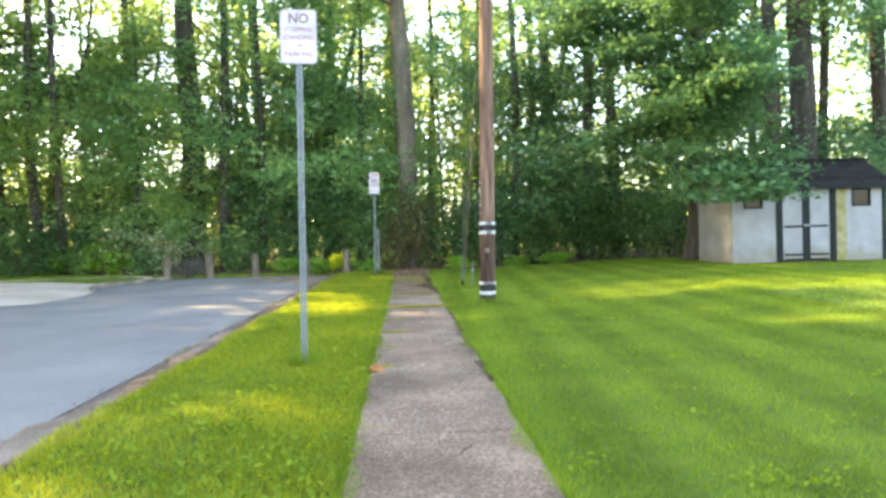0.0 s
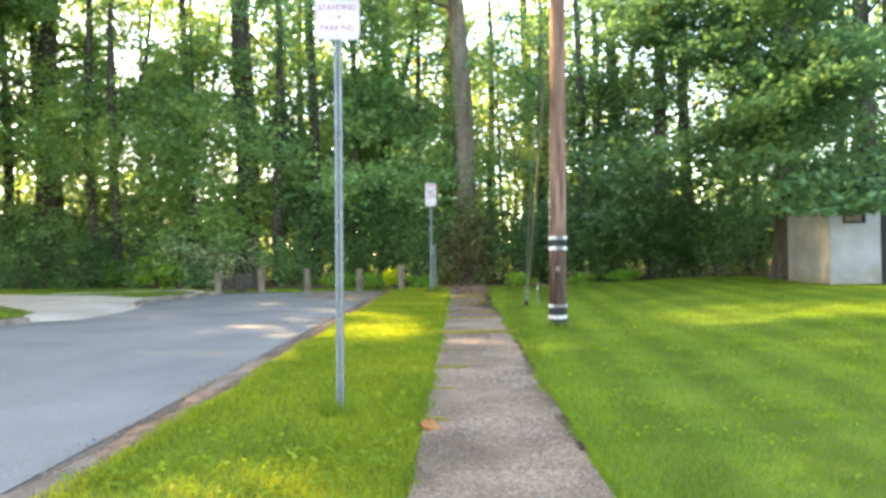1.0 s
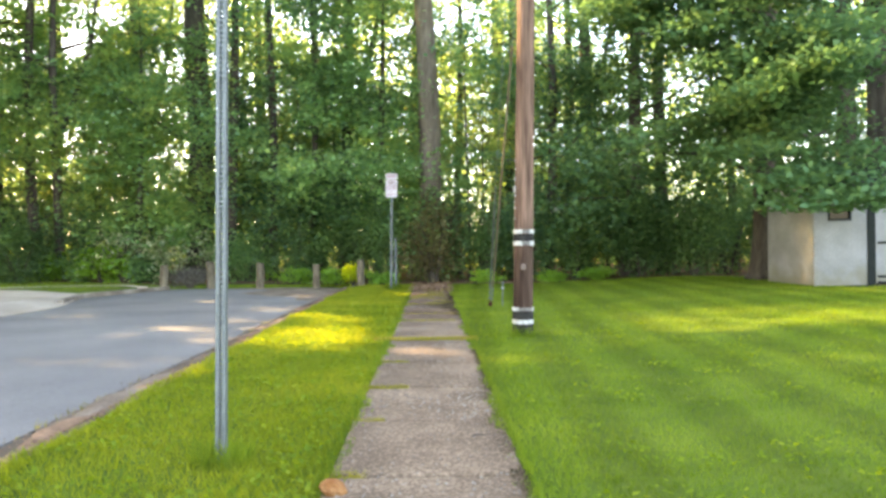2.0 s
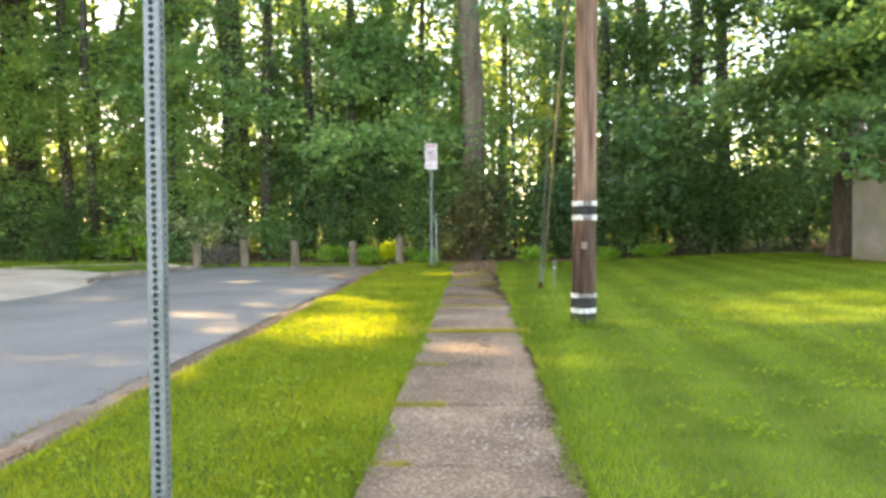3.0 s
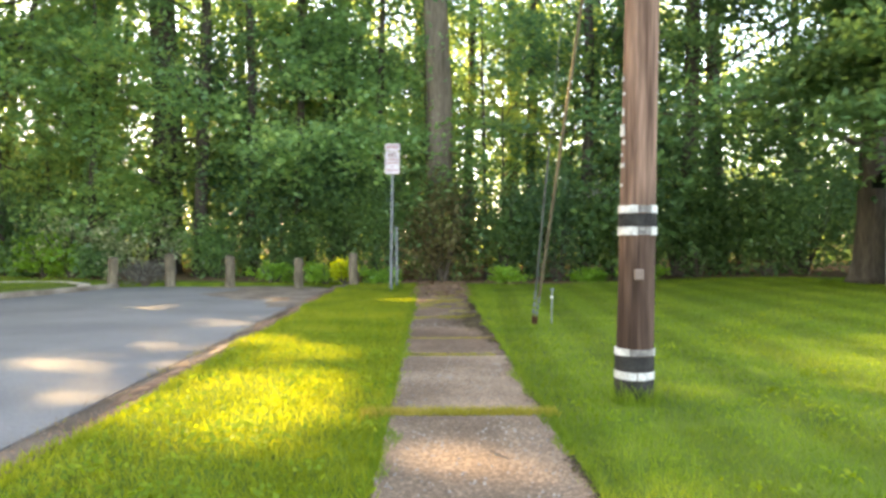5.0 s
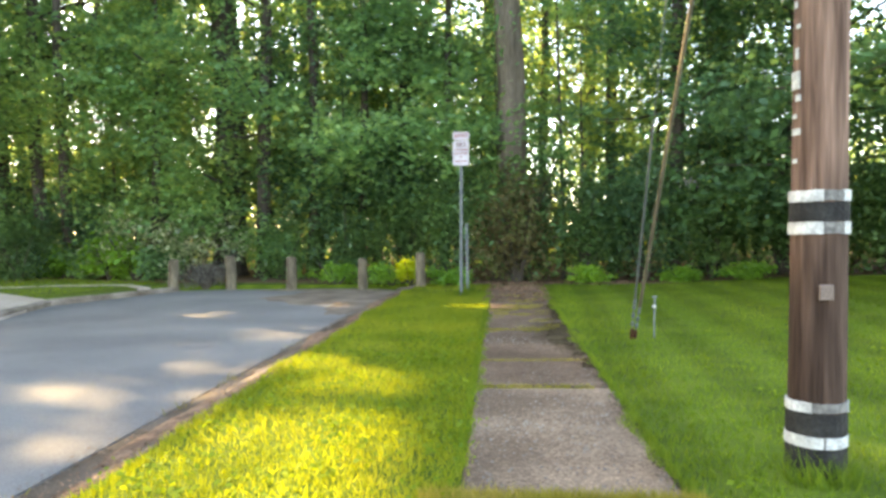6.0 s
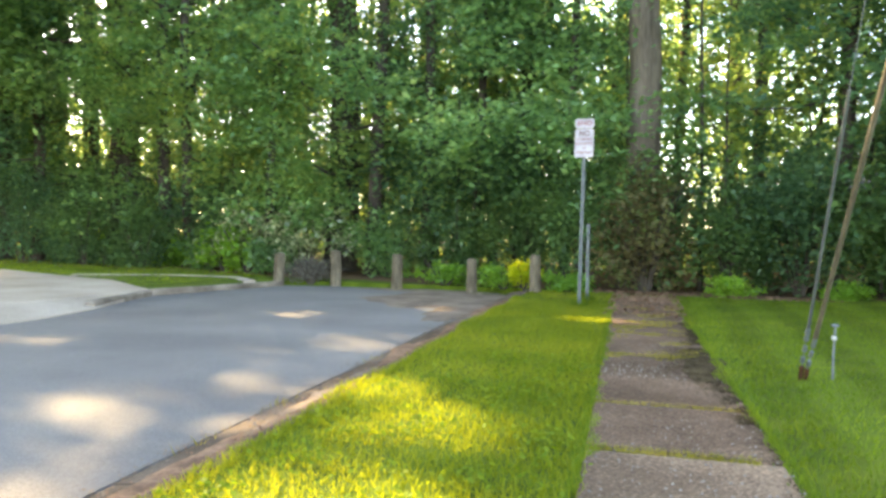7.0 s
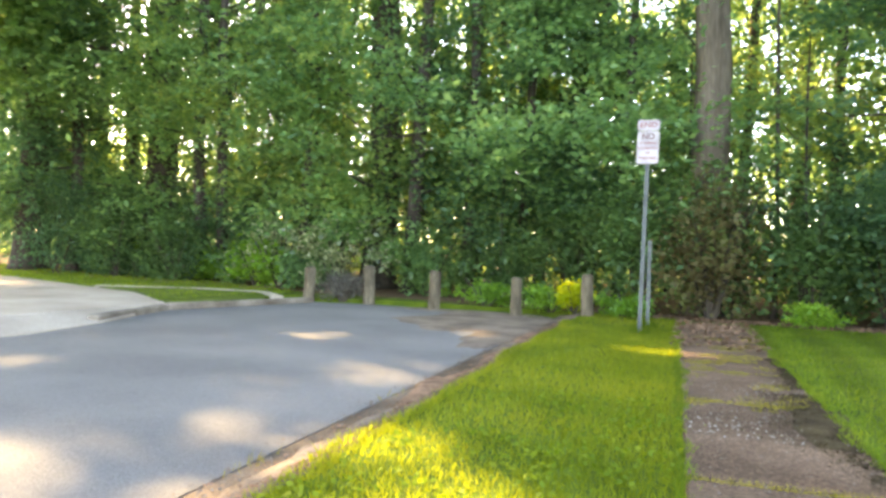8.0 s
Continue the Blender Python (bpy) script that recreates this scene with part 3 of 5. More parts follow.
# footpath of single slabs
footpath = thing("pavement", 0, 0, 0, "narrow worn concrete footpath of uneven slabs", "footpath", kind="structure")
JOINTS = [-6.2 + 1.05 * i for i in range(11)] + [5.32, 6.35, 7.42, 8.48, 9.66, 11.27, 13.48, 14.55, 15.45, 16.6, 18.15, 19.3, 20.5, 21.6, 22.6]
for y0, y1 in zip(JOINTS, JOINTS[1:]):
    g = 0.013
    pts = [(walk_left(y0), y0 + g), (walk_right(y0), y0 + g), (walk_right(y1), y1 - g), (walk_left(y1), y1 - g)]
    ob = part("slab", slab_poly(pts, -0.1, 0.012, 0.012), M_CONCRETE if y1 < 13.6 else M_CONCRETE_DARK, footpath)
    ob.matrix_basis = Matrix.Translation((0, 0, rg.uniform(-0.006, 0.006)))


def blob(name, x, y, rx, ry, z, h, mat, label, category, seed, n=26, kind="structure"):
    """A thin, ragged-edged heap."""
    rng = np.random.default_rng(seed)
    bm = bmesh.new()
    top = bm.verts.new((x, y, z + h))
    rings = []
    for f, hh in ((0.5, 0.85), (0.85, 0.5), (1.0, -0.4)):
        rings.append([bm.verts.new((x + rx * f * rr * math.cos(a), y + ry * f * rr * math.sin(a), z + h * hh)) for a, rr in ((6.283 * k / n, 1 + 0.45 * noise.noise(Vector((math.cos(6.283 * k / n) * 2 + seed, math.sin(6.283 * k / n) * 2, 0))) + 0.1 * rng.uniform(-1, 1)) for k in range(n))])
    for k in range(n):
        bm.faces.new((top, rings[0][k], rings[0][(k + 1) % n]))
        for a, b in zip(rings, rings[1:]):
            bm.faces.new((a[k], b[k], b[(k + 1) % n], a[(k + 1) % n]))
    return tagged(part(name, bm, mat, smooth=True), label, category, kind=kind)


blob("dirt_patch", -3.7, 22.7, 1.5, 1.9, -0.09, 0.022, M_DIRT, "brown dirt washed into the end of the road", "dirt", 5)
blob("dirt_patch", -2.95, 20.9, 0.5, 1.9, -0.09, 0.016, M_DIRT, "brown dirt washed into the end of the road", "dirt", 15)
blob("dirt_patch", -4.6, 24.35, 1.6, 0.35, -0.09, 0.018, M_DIRT, "brown dirt washed against the wooden posts", "dirt", 6)
blob("dirt_patch", -2.2, 4.6, 0.2, 1.4, -0.05, 0.03, M_DIRT, "brown dirt and gravel in the gutter", "dirt", 7)
blob("dirt_patch", -2.28, 14.2, 0.17, 0.7, -0.055, 0.03, M_DIRT, "brown dirt lying in the gutter", "dirt", 8)
blob("dirt_patch", -2.25, 8.4, 0.2, 0.6, -0.055, 0.03, M_DIRT, "brown dirt lying in the gutter", "dirt", 9)
rz = np.random.default_rng(71)
for k in range(13):
    yk = 3.4 + 1.45 * k + rz.uniform(-0.4, 0.4)
    blob("dirt_patch", verge_edge(yk) - rz.uniform(0.1, 0.3), yk, rz.uniform(0.07, 0.15), rz.uniform(0.35, 0.8), -0.06, 0.022, M_DIRT if k % 3 else M_LITTER, "brown dirt and leaf bits lying in the gutter", "dirt", 80 + k)
for yk, ln in ((3.9, 0.9), (5.2, 0.6), (6.3, 0.7), (9.0, 0.5), (12.6, 0.8), (16.4, 0.9), (18.6, 0.8)):
    blob("soil_patch", verge_edge(yk) - 0.2, yk, 0.13, ln, -0.055, 0.02, M_LITTER, "dark brown soil and leaf bits lying in the gutter", "soil", int(yk * 10))
blob("soil_patch", -0.1, 23.1, 0.6, 1.0, -0.005, 0.018, M_LITTER, "brown leaf litter over the end of the footpath", "soil", 11)

rs = np.random.default_rng(31)
for y0, y1, yb, n, w0, w1, sz in ((14.2, 19.4, 16.3, 8000, 0.05, 0.24, 0.02), (5.6, 10.4, 7.6, 1700, 0.02, 0.06, 0.018), (11.4, 14.2, 12.6, 500, 0.015, 0.03, 0.018)):
    yc = rs.uniform(y0, y1, n)
    xc = walk_right(yc) - np.abs(rs.normal(0, 1, n)) * (w0 + w1 * np.exp(-((yc - yb) / 1.0) ** 2))
    ok = (xc > walk_left(yc)) & (np.abs(np.sin(yc * 3.3 + 4 * xc) + np.sin(yc * 7.9)) > 0.25)
    xc, yc = xc[ok], yc[ok]
    tagged(part("soil_crumbs", poly_mesh("soil_crumbs", leaf_quads(rs, np.stack([xc, yc, 0.016 + 0.008 * rs.uniform(0, 1, len(xc))], 1), sz, 3.0), 4), M_MOSS), "dark damp soil crumbs and moss along the footpath edge", "soil", kind="stuff")

blob("soil_patch", 0.33, 16.2, 0.17, 0.95, 0.012, 0.008, M_MOSS, "dark damp soil washed over the footpath edge", "soil", 12)

# ---- signs ----


def perforated_post(parent, h, w=0.05):
    """A square steel tube with a row of holes down each side."""
    bm = bmesh.new()
    step, hole = 0.0254, 0.0098
    n = int(h / step)
    for side in range(4):
        m = Matrix.Rotation(side * math.pi / 2, 4, "Z")
        for i in range(n):
            zc = (i + 0.5) * step
            out = [(-1, -1), (0, -1), (1, -1), (1, 0), (1, 1), (0, 1), (-1, 1), (-1, 0)]
            o = [bm.verts.new(m @ Vector((a * w / 2, -w / 2, zc + b * step / 2))) for a, b in out]
            c = [bm.verts.new(m @ Vector((hole * math.cos(t), -w / 2, zc + hole * math.sin(t)))) for t in (math.atan2(b, a) for a, b in out)]
            k = [bm.verts.new(m @ Vector((hole * math.cos(t), -w / 2 + 0.003, zc + hole * math.sin(t)))) for t in (math.atan2(b, a) for a, b in out)]
            for j in range(8):
                q = (j + 1) % 8
                bm.faces.new((o[j], o[q], c[q], c[j]))
                bm.faces.new((c[j], c[q], k[q], k[j]))
    bmesh.ops.remove_doubles(bm, verts=bm.verts, dist=0.0004)
    return part("post", bm, M_GALV, parent, "perforated galvanised steel post")


def letters(text, size, mat, parent, x, y, z, stretch=1.0):
    cu = bpy.data.curves.new("lettering", "FONT")
    cu.body, cu.size, cu.align_x, cu.align_y, cu.extrude = text, size, "CENTER", "CENTER", 0.0006
    cu.offset = size * 0.02
    tmp = new("lettering_curve", cu)
    bpy.context.view_layer.update()
    me = bpy.data.meshes.new_from_object(tmp.evaluated_get(bpy.context.evaluated_depsgraph_get()))
    bpy.data.objects.remove(tmp)
    me.materials.clear()
    ob = part("lettering", me, mat, parent)
    ob.matrix_basis = pose(x, y, z, 90) @ Matrix.Diagonal((stretch, 1, 1, 1))
    return ob


def plate(parent, w, h, z, lines, name="sign_plate"):
    """A rounded white plate with a thin red border and red lettering."""
    def rounded(w, h, r):
        p = []
        for cx, cy, a0 in ((w / 2 - r, h / 2 - r, 0), (-w / 2 + r, h / 2 - r, 90), (-w / 2 + r, -h / 2 + r, 180), (w / 2 - r, -h / 2 + r, 270)):
            p += [(cx + r * math.cos(radians(a0 + 22.5 * k)), cy + r * math.sin(radians(a0 + 22.5 * k))) for k in range(5)]
        return p
    bm = slab_poly(rounded(w, h, 0.035), 0, 0.003)
    pl = part(name, bm, M_WHITE_SIGN, parent, "white metal plate with red lettering")
    pl.matrix_basis = pose(0, -0.032, z + h / 2, 90)
    bm = bmesh.new()
    a, b = rounded(w - 0.016, h - 0.016, 0.03), rounded(w - 0.024, h - 0.024, 0.027)
    va, vb = [bm.verts.new((x, y, 0.0036)) for x, y in a], [bm.verts.new((x, y, 0.0036)) for x, y in b]
    for i in range(len(a)):
        j = (i + 1) % len(a)
        bm.faces.new((va[i], va[j], vb[j], vb[i]))
    part("border", bm, M_RED, pl)
    for text, size, zz, mat, st in lines:
        ob = letters(text, size, mat, pl, 0, 0, 0, st)
        ob.matrix_basis = Matrix.Translation((0, zz, 0.0036)) @ Matrix.Diagonal((st, 1, 1, 1))
    for zz in (h / 2 - 0.03, -h / 2 + 0.03):
        bm = bmesh.new()
        bmesh.ops.create_cone(bm, cap_ends=True, segments=10, radius1=0.008, radius2=0.005, depth=0.006, matrix=Matrix.Translation((0, zz, 0.006)))
        part("bolt", bm, M_GALV, pl)
    return pl


LINES = [("NO", 0.115, 0.15, M_MAROON, 0.95), ("STOPPING", 0.056, 0.058, M_RED, 0.92), ("STANDING", 0.056, -0.01, M_RED, 0.92), ("OR", 0.05, -0.077, M_RED, 1.0), ("PARKING", 0.06, -0.15, M_RED, 0.95)]
sign_a = thing("street_sign", -0.965, 6.65, 0.0, "white no stopping sign on perforated steel post in verge", "sign", "parking signs")
perforated_post(sign_a, 3.01)
plate(sign_a, 0.305, 0.457, 2.57, LINES)
sign_a.matrix_basis = pose(-0.965, 6.65, 0, 0, 0.75, 4)
sign_b = thing("street_sign", -1.1, 21.3, 0.0, "white no stopping sign with small end plate on steel post", "sign", "parking signs")
perforated_post(sign_b, 2.98)
plate(sign_b, 0.305, 0.457, 2.378, LINES)
plate(sign_b, 0.305, 0.152, 2.842, [("END", 0.1, 0.0, M_RED, 1.2)], "end_plate")
sign_b.matrix_basis = pose(-1.14, 21.3, 0, 0, 0.9, -8)
stub = thing("steel_post", -1.09, 22.4, 0.0, "bare perforated steel post at the edge of the wood", "post")
perforated_post(stub, 1.35)

# ---- utility pole with guy wires ----
PX, PY = 1.143, 11.70
pole = thing("utility_pole", PX, PY, 0.0, "weathered brown wooden utility pole with white and black bands", "utility pole")
LEAN = 0.02
bm = bmesh.new()
hs = [-0.15, 0.0, 0.3, 0.8, 1.6, 2.6, 4.0, 6.0, 8.0, 10.6]
tube(bm, [(LEAN * k, 0, k) for k in hs], [0.122 - 0.0036 * max(k, 0) for k in hs], 20, 0.06, 4)
part("shaft", bm, M_POLE_WOOD, pole, smooth=True)


def wrap(z0, z1, dr, a0, a1):
    """A band round the pole from angle a0 to a1, with ragged ends and some thickness."""
    bm = bmesh.new()
    n = max(3, int((a1 - a0) / 15))
    r0 = 0.122 - 0.0036 * z0 + dr
    rows = []
    for i in range(n + 1):
        t = radians(a0 + (a1 - a0) * i / n)
        w = 0.004 * noise.noise(Vector((i * 1.7, z0 * 9, a0)))
        rows.append([bm.verts.new((LEAN * z + r * math.cos(t), r * math.sin(t), z + w)) for r, z in ((r0, z0), (r0, z1), (r0 - 0.012, z1), (r0 - 0.012, z0))])
    for a, b in zip(rows, rows[1:]):
        for k in range(4):
            bm.faces.new((a[k], b[k], b[(k + 1) % 4], a[(k + 1) % 4]))
    if a1 - a0 < 359:
        bm.faces.new(rows[0][::-1])
        bm.faces.new(rows[-1])
    bmesh.ops.recalc_face_normals(bm, faces=bm.faces)
    return bm


for z0, z1 in ((0.01, 0.143), (0.197, 0.298), (1.147, 1.233)):
    part("black_wrap", wrap(z0, z1, 0.007, 0, 360), M_BLACK, pole, "dull black wrap")
for z0, z1, arcs in ((0.145, 0.195, ((150, 262), (266, 395))), (0.30, 0.345, ((150, 240), (322, 348), (20, 100))), (1.09, 1.145, ((140, 256), (300, 410))), (1.235, 1.285, ((140, 256), (298, 410)))):
    part("worn_band", wrap(z0 + 0.002, z1 - 0.002, 0.006, 0, 360), M_BAND_WORN, pole, "worn grey band")
    for a0, a1 in arcs:
        part("white_band", wrap(z0, z1, 0.010, a0, a1), M_WHITE_BAND, pole, "torn white reflective band")
part("tag", boxed(-0.03, 0.03, -0.134, -0.122, 0.80, 0.87), M_TAG, pole, "small square metal tag")
for z0, a, w, h in ((1.55, 196, 0.05, 0.03), (1.62, 190, 0.025, 0.02), (1.7, 200, 0.03, 0.03), (1.78, 192, 0.055, 0.08), (1.9, 195, 0.02, 0.05), (2.02, 198, 0.025, 0.02), (2.12, 190, 0.02, 0.03), (1.42, 192, 0.03, 0.02)):
    ob = part("paper_scrap", boxed(-w / 2, w / 2, -0.003, 0.003, -h / 2, h / 2, bevel=0.001), M_WHITE_BAND, pole, "torn white paper scrap")
    ob.matrix_basis = pose(LEAN * z0 + 0.121 * math.cos(radians(a)), 0.121 * math.sin(radians(a)), z0, 0, 0, a + 90)
GX, GY = 1.03, 15.92


def guy(name, attach, guard_to, mat_guard, r_guard, off, label):
    """A wire from the anchor rod to the pole, its foot in a guard sleeve."""
    t = thing(name, GX + off, GY, 0.0, label, "guy wire", "guy wires of the pole")
    e = Vector((PX + LEAN * attach - GX - off, PY - GY, attach))
    d = e.normalized()
    part("wire", tube(bmesh.new(), [(0, 0, 0), tuple(e)], [0.004, 0.004], 6), M_GALV, t)
    a, b = d * 0.45, d * (guard_to / d.z)
    part("guard", tube(bmesh.new(), [tuple(a), tuple(a.lerp(b, 0.5)), tuple(b)], [r_guard] * 3, 10), mat_guard, t)
    for k in (0.16, 0.26, 0.36, 0.42):
        c = d * k
        part("clamp", tube(bmesh.new(), [tuple(c), tuple(c + d * 0.05)], [0.019, 0.016], 8), M_GALV, t)
    part("anchor", tube(bmesh.new(), [(0, 0, -0.05), tuple(d * 0.12)], [0.02, 0.018], 8), M_RUST, t, "rusty anchor rod")
    return t


guy("guy_wire", 5.8, 3.9, M_GUARD_TAN, 0.017, 0.02, "tan sleeved guy wire anchored in the lawn")
guy("guy_wire", 9.6, 2.1, M_GUARD, 0.012, -0.015, "steel guy wire with a grey sleeve anchored in the lawn")
rod = thing("ground_rod", 1.262, 15.96, 0.0, "short grey steel pipe standing in the lawn", "pipe")
part("pipe", tube(bmesh.new(), [(0, 0, -0.03), (0.0, 0, 0.2), (0.01, 0, 0.44)], [0.009, 0.009, 0.009], 8), M_GALV, rod)
part("cap", boxed(-0.02, 0.035, -0.012, 0.012, 0.425, 0.445), M_GALV, rod)
part("clamp", boxed(-0.016, 0.02, -0.02, 0.015, 0.32, 0.35), M_WHITE_BAND, rod)

# ---- wooden posts at the end of the road ----
for i, (x, y, h, r, a) in enumerate(((-8.3, 24.7, 0.64, 0.125, 2), (-6.88, 24.72, 0.72, 0.125, -1.5), (-5.28, 24.35, 0.68, 0.12, 1), (-3.56, 24.1, 0.63, 0.11, -2), (-2.2, 23.85, 0.66, 0.11, 0.5))):
    z = -0.1 if i < 4 else -0.02
    t = thing("wooden_post", x, y, z, "weathered grey wooden post closing the end of the road", "post", "posts at the road end")
    bm = bmesh.new()
    tube(bm, [(0, 0, -0.1), (0, 0, 0.1), (0.01, 0, h * 0.6), (0.0, 0.005, h + 0.06), (0, 0, h + 0.1)], [r, r, r * 0.97, r * 0.95, r * 0.75], 12, 0.18, i * 7)
    part("shaft", bm, M_POST, t)
    t.matrix_basis = pose(x, y, z, 0, a, i * 40)

# ---- the shed ----
SX0, SX1, SY0, SY1, SZ = 7.74, 11.55, 17.5, 19.55, 0.2
shed = thing("shed", (SX0 + SX1) / 2, (SY0 + SY1) / 2, SZ, "white wooden garden shed with dark green trim under trees", "shed")
W, D, EAVE, RIDGE = SX1 - SX0, SY1 - SY0, 1.93, 2.54
DX0, DX1 = 8.9 - (SX0 + SX1) / 2, 10.25 - (SX0 + SX1) / 2


def board_wall(name, pieces):
    for x0, x1, z0, z1 in pieces:
        part(name, boxed(x0, x1, -D / 2, -D / 2 + 0.06, z0, z1, bevel=0.003), M_SHED_W, shed)


# front wall round the door and the two windows
WIN = ((-1.62, -1.14), (1.08, 1.56))
board_wall("front_wall", [(-W / 2, WIN[0][0], 0.02, EAVE), (WIN[0][0], WIN[0][1], 0.02, 1.34), (WIN[0][0], WIN[0][1], 1.78, EAVE), (WIN[0][1], DX0, 0.02, EAVE),
                          (DX1, WIN[1][0], 0.02, EAVE), (WIN[1][0], WIN[1][1], 0.02, 1.34), (WIN[1][0], WIN[1][1], 1.78, EAVE), (WIN[1][1], W / 2, 0.02, EAVE)])
part("back_wall", boxed(-W / 2, W / 2, D / 2 - 0.06, D / 2, 0.02, EAVE), M_SHED_W, shed)
for s in (-1, 1):
    bm = bmesh.new()
    pr = [(-D / 2 + 0.062, 0.02), (D / 2 - 0.062, 0.02), (D / 2 - 0.062, EAVE), (0, RIDGE), (-D / 2 + 0.062, EAVE)]
    a = [bm.verts.new((s * W / 2, y, z)) for y, z in pr]
    b = [bm.verts.new((s * (W / 2 - 0.06), y, z)) for y, z in pr]
    for i in range(5):
        bm.faces.new((a[i], a[(i + 1) % 5], b[(i + 1) % 5], b[i]))
    bm.faces.new(a)
    bm.faces.new(b[::-1])
    bmesh.ops.recalc_face_normals(bm, faces=bm.faces)
    part("gable_wall", bm, M_SHED_W, shed)
part("skirting_board", boxed(-W / 2 + 0.02, W / 2 - 0.02, -D / 2 + 0.08, D / 2 - 0.08, -0.12, 0.03), M_POST, shed)
part("stained_board", boxed(DX1 + 0.09, DX1 + 0.34, -D / 2 - 0.006, -D / 2 - 0.001, 0.03, EAVE - 0.02, bevel=0.001), M_SHED_STAIN, shed, "board stained yellow by algae")
for x in (-W / 2 - 0.01, W / 2 - 0.07):
    part("corner_trim", boxed(x, x + 0.08, -D / 2 - 0.014, -D / 2 - 0.002, 0.02, EAVE), M_SHED_W if x < 0 else M_SHED_DARK, shed)
for x0, x1 in WIN:
    win = part("window", boxed(x0 + 0.03, x1 - 0.03, -D / 2 + 0.02, -D / 2 + 0.03, 1.37, 1.75, bevel=0.001), M_GLASS, shed, "dark glass window")
    for a, b, c, d in ((x0, x1, 1.34, 1.38), (x0, x1, 1.74, 1.78), (x0, x0 + 0.04, 1.38, 1.74), (x1 - 0.04, x1, 1.38, 1.74)):
        part("window_frame", boxed(a, b, -D / 2 - 0.016, -D / 2 + 0.018, c, d, bevel=0.003), M_SHED_DARK, win)
# double door
MID = (DX0 + DX1) / 2
for x0, x1 in ((DX0 - 0.07, DX0 + 0.035), (DX1 - 0.035, DX1 + 0.07)):
    part("door_post", boxed(x0, x1, -D / 2 - 0.03, -D / 2 + 0.05, 0.0, EAVE), M_SHED_DARK, shed)
part("door_head", boxed(DX0 + 0.036, DX1 - 0.036, -D / 2 - 0.03, -D / 2 + 0.05, EAVE - 0.13, EAVE), M_SHED_DARK, shed)
for s in (0, 1):
    x0, x1 = (DX0 + 0.04, MID - 0.004) if s == 0 else (MID + 0.004, DX1 - 0.04)
    door = part("door", boxed(x0, x1, -D / 2 + 0.0, -D / 2 + 0.04, 0.05, EAVE - 0.135), M_SHED_W, shed, "white door leaf with dark green battens")
    for a, b, c, d in ((x0, x0 + (0.05 if s == 0 else 0.09), 0.05, EAVE - 0.14), (x1 - (0.09 if s == 0 else 0.05), x1, 0.05, EAVE - 0.14)):
        part("batten", boxed(a, b, -D / 2 - 0.02, -D / 2 - 0.002, c, d), M_SHED_DARK, door)
    for zz in (0.05, 0.17, 0.86):
        part("batten", boxed(x0 + 0.092, x1 - 0.092, -D / 2 - 0.018, -D / 2 - 0.002, zz, zz + 0.05), M_SHED_DARK, door)
    if s:
        part("latch", boxed(x0 - 0.08, x0 + 0.1, -D / 2 - 0.035, -D / 2 - 0.021, 0.88, 0.93), M_GALV, door, "grey steel latch")
# roof in shingle courses
ov = 0.16
for s in (-1, 1):
    slope = Vector((0, s * (D / 2 + ov), -(RIDGE - EAVE) * (D / 2 + ov) / (D / 2)))
    n = 9
    for i in range(n):
        p0, p1 = slope * (i / n), slope * ((i + 1.15) / n)
        up = Vector((0, s * 0.3, 1)).normalized()
        bm = bmesh.new()
        vs = []
        for xx in (-W / 2 - 0.15, W / 2 + 0.15):
            for p, e in ((p0, 0.035), (p1, 0.06)):
                q = Vector((xx, p.y, RIDGE + p.z)) + up * e
                vs += [bm.verts.new(q), bm.verts.new(q - up * 0.022)]
        for f in ((0, 2, 6, 4), (1, 5, 7, 3), (0, 1, 3, 2), (4, 6, 7, 5), (2, 3, 7, 6), (0, 4, 5, 1)):
            bm.faces.new([vs[k] for k in f])
        bmesh.ops.recalc_face_normals(bm, faces=bm.faces)
        part("roof_course", bm, M_SHINGLE, shed)
    part("fascia", boxed(-W / 2 - 0.15, W / 2 + 0.15, s * (D / 2 + ov) - 0.012, s * (D / 2 + ov) + 0.012, EAVE - 0.16, EAVE - 0.03), M_SHED_DARK, shed)
part("ridge_cap", boxed(-W / 2 - 0.16, W / 2 + 0.16, -0.1, 0.1, RIDGE + 0.035, RIDGE + 0.075, bevel=0.015), M_SHINGLE, shed)

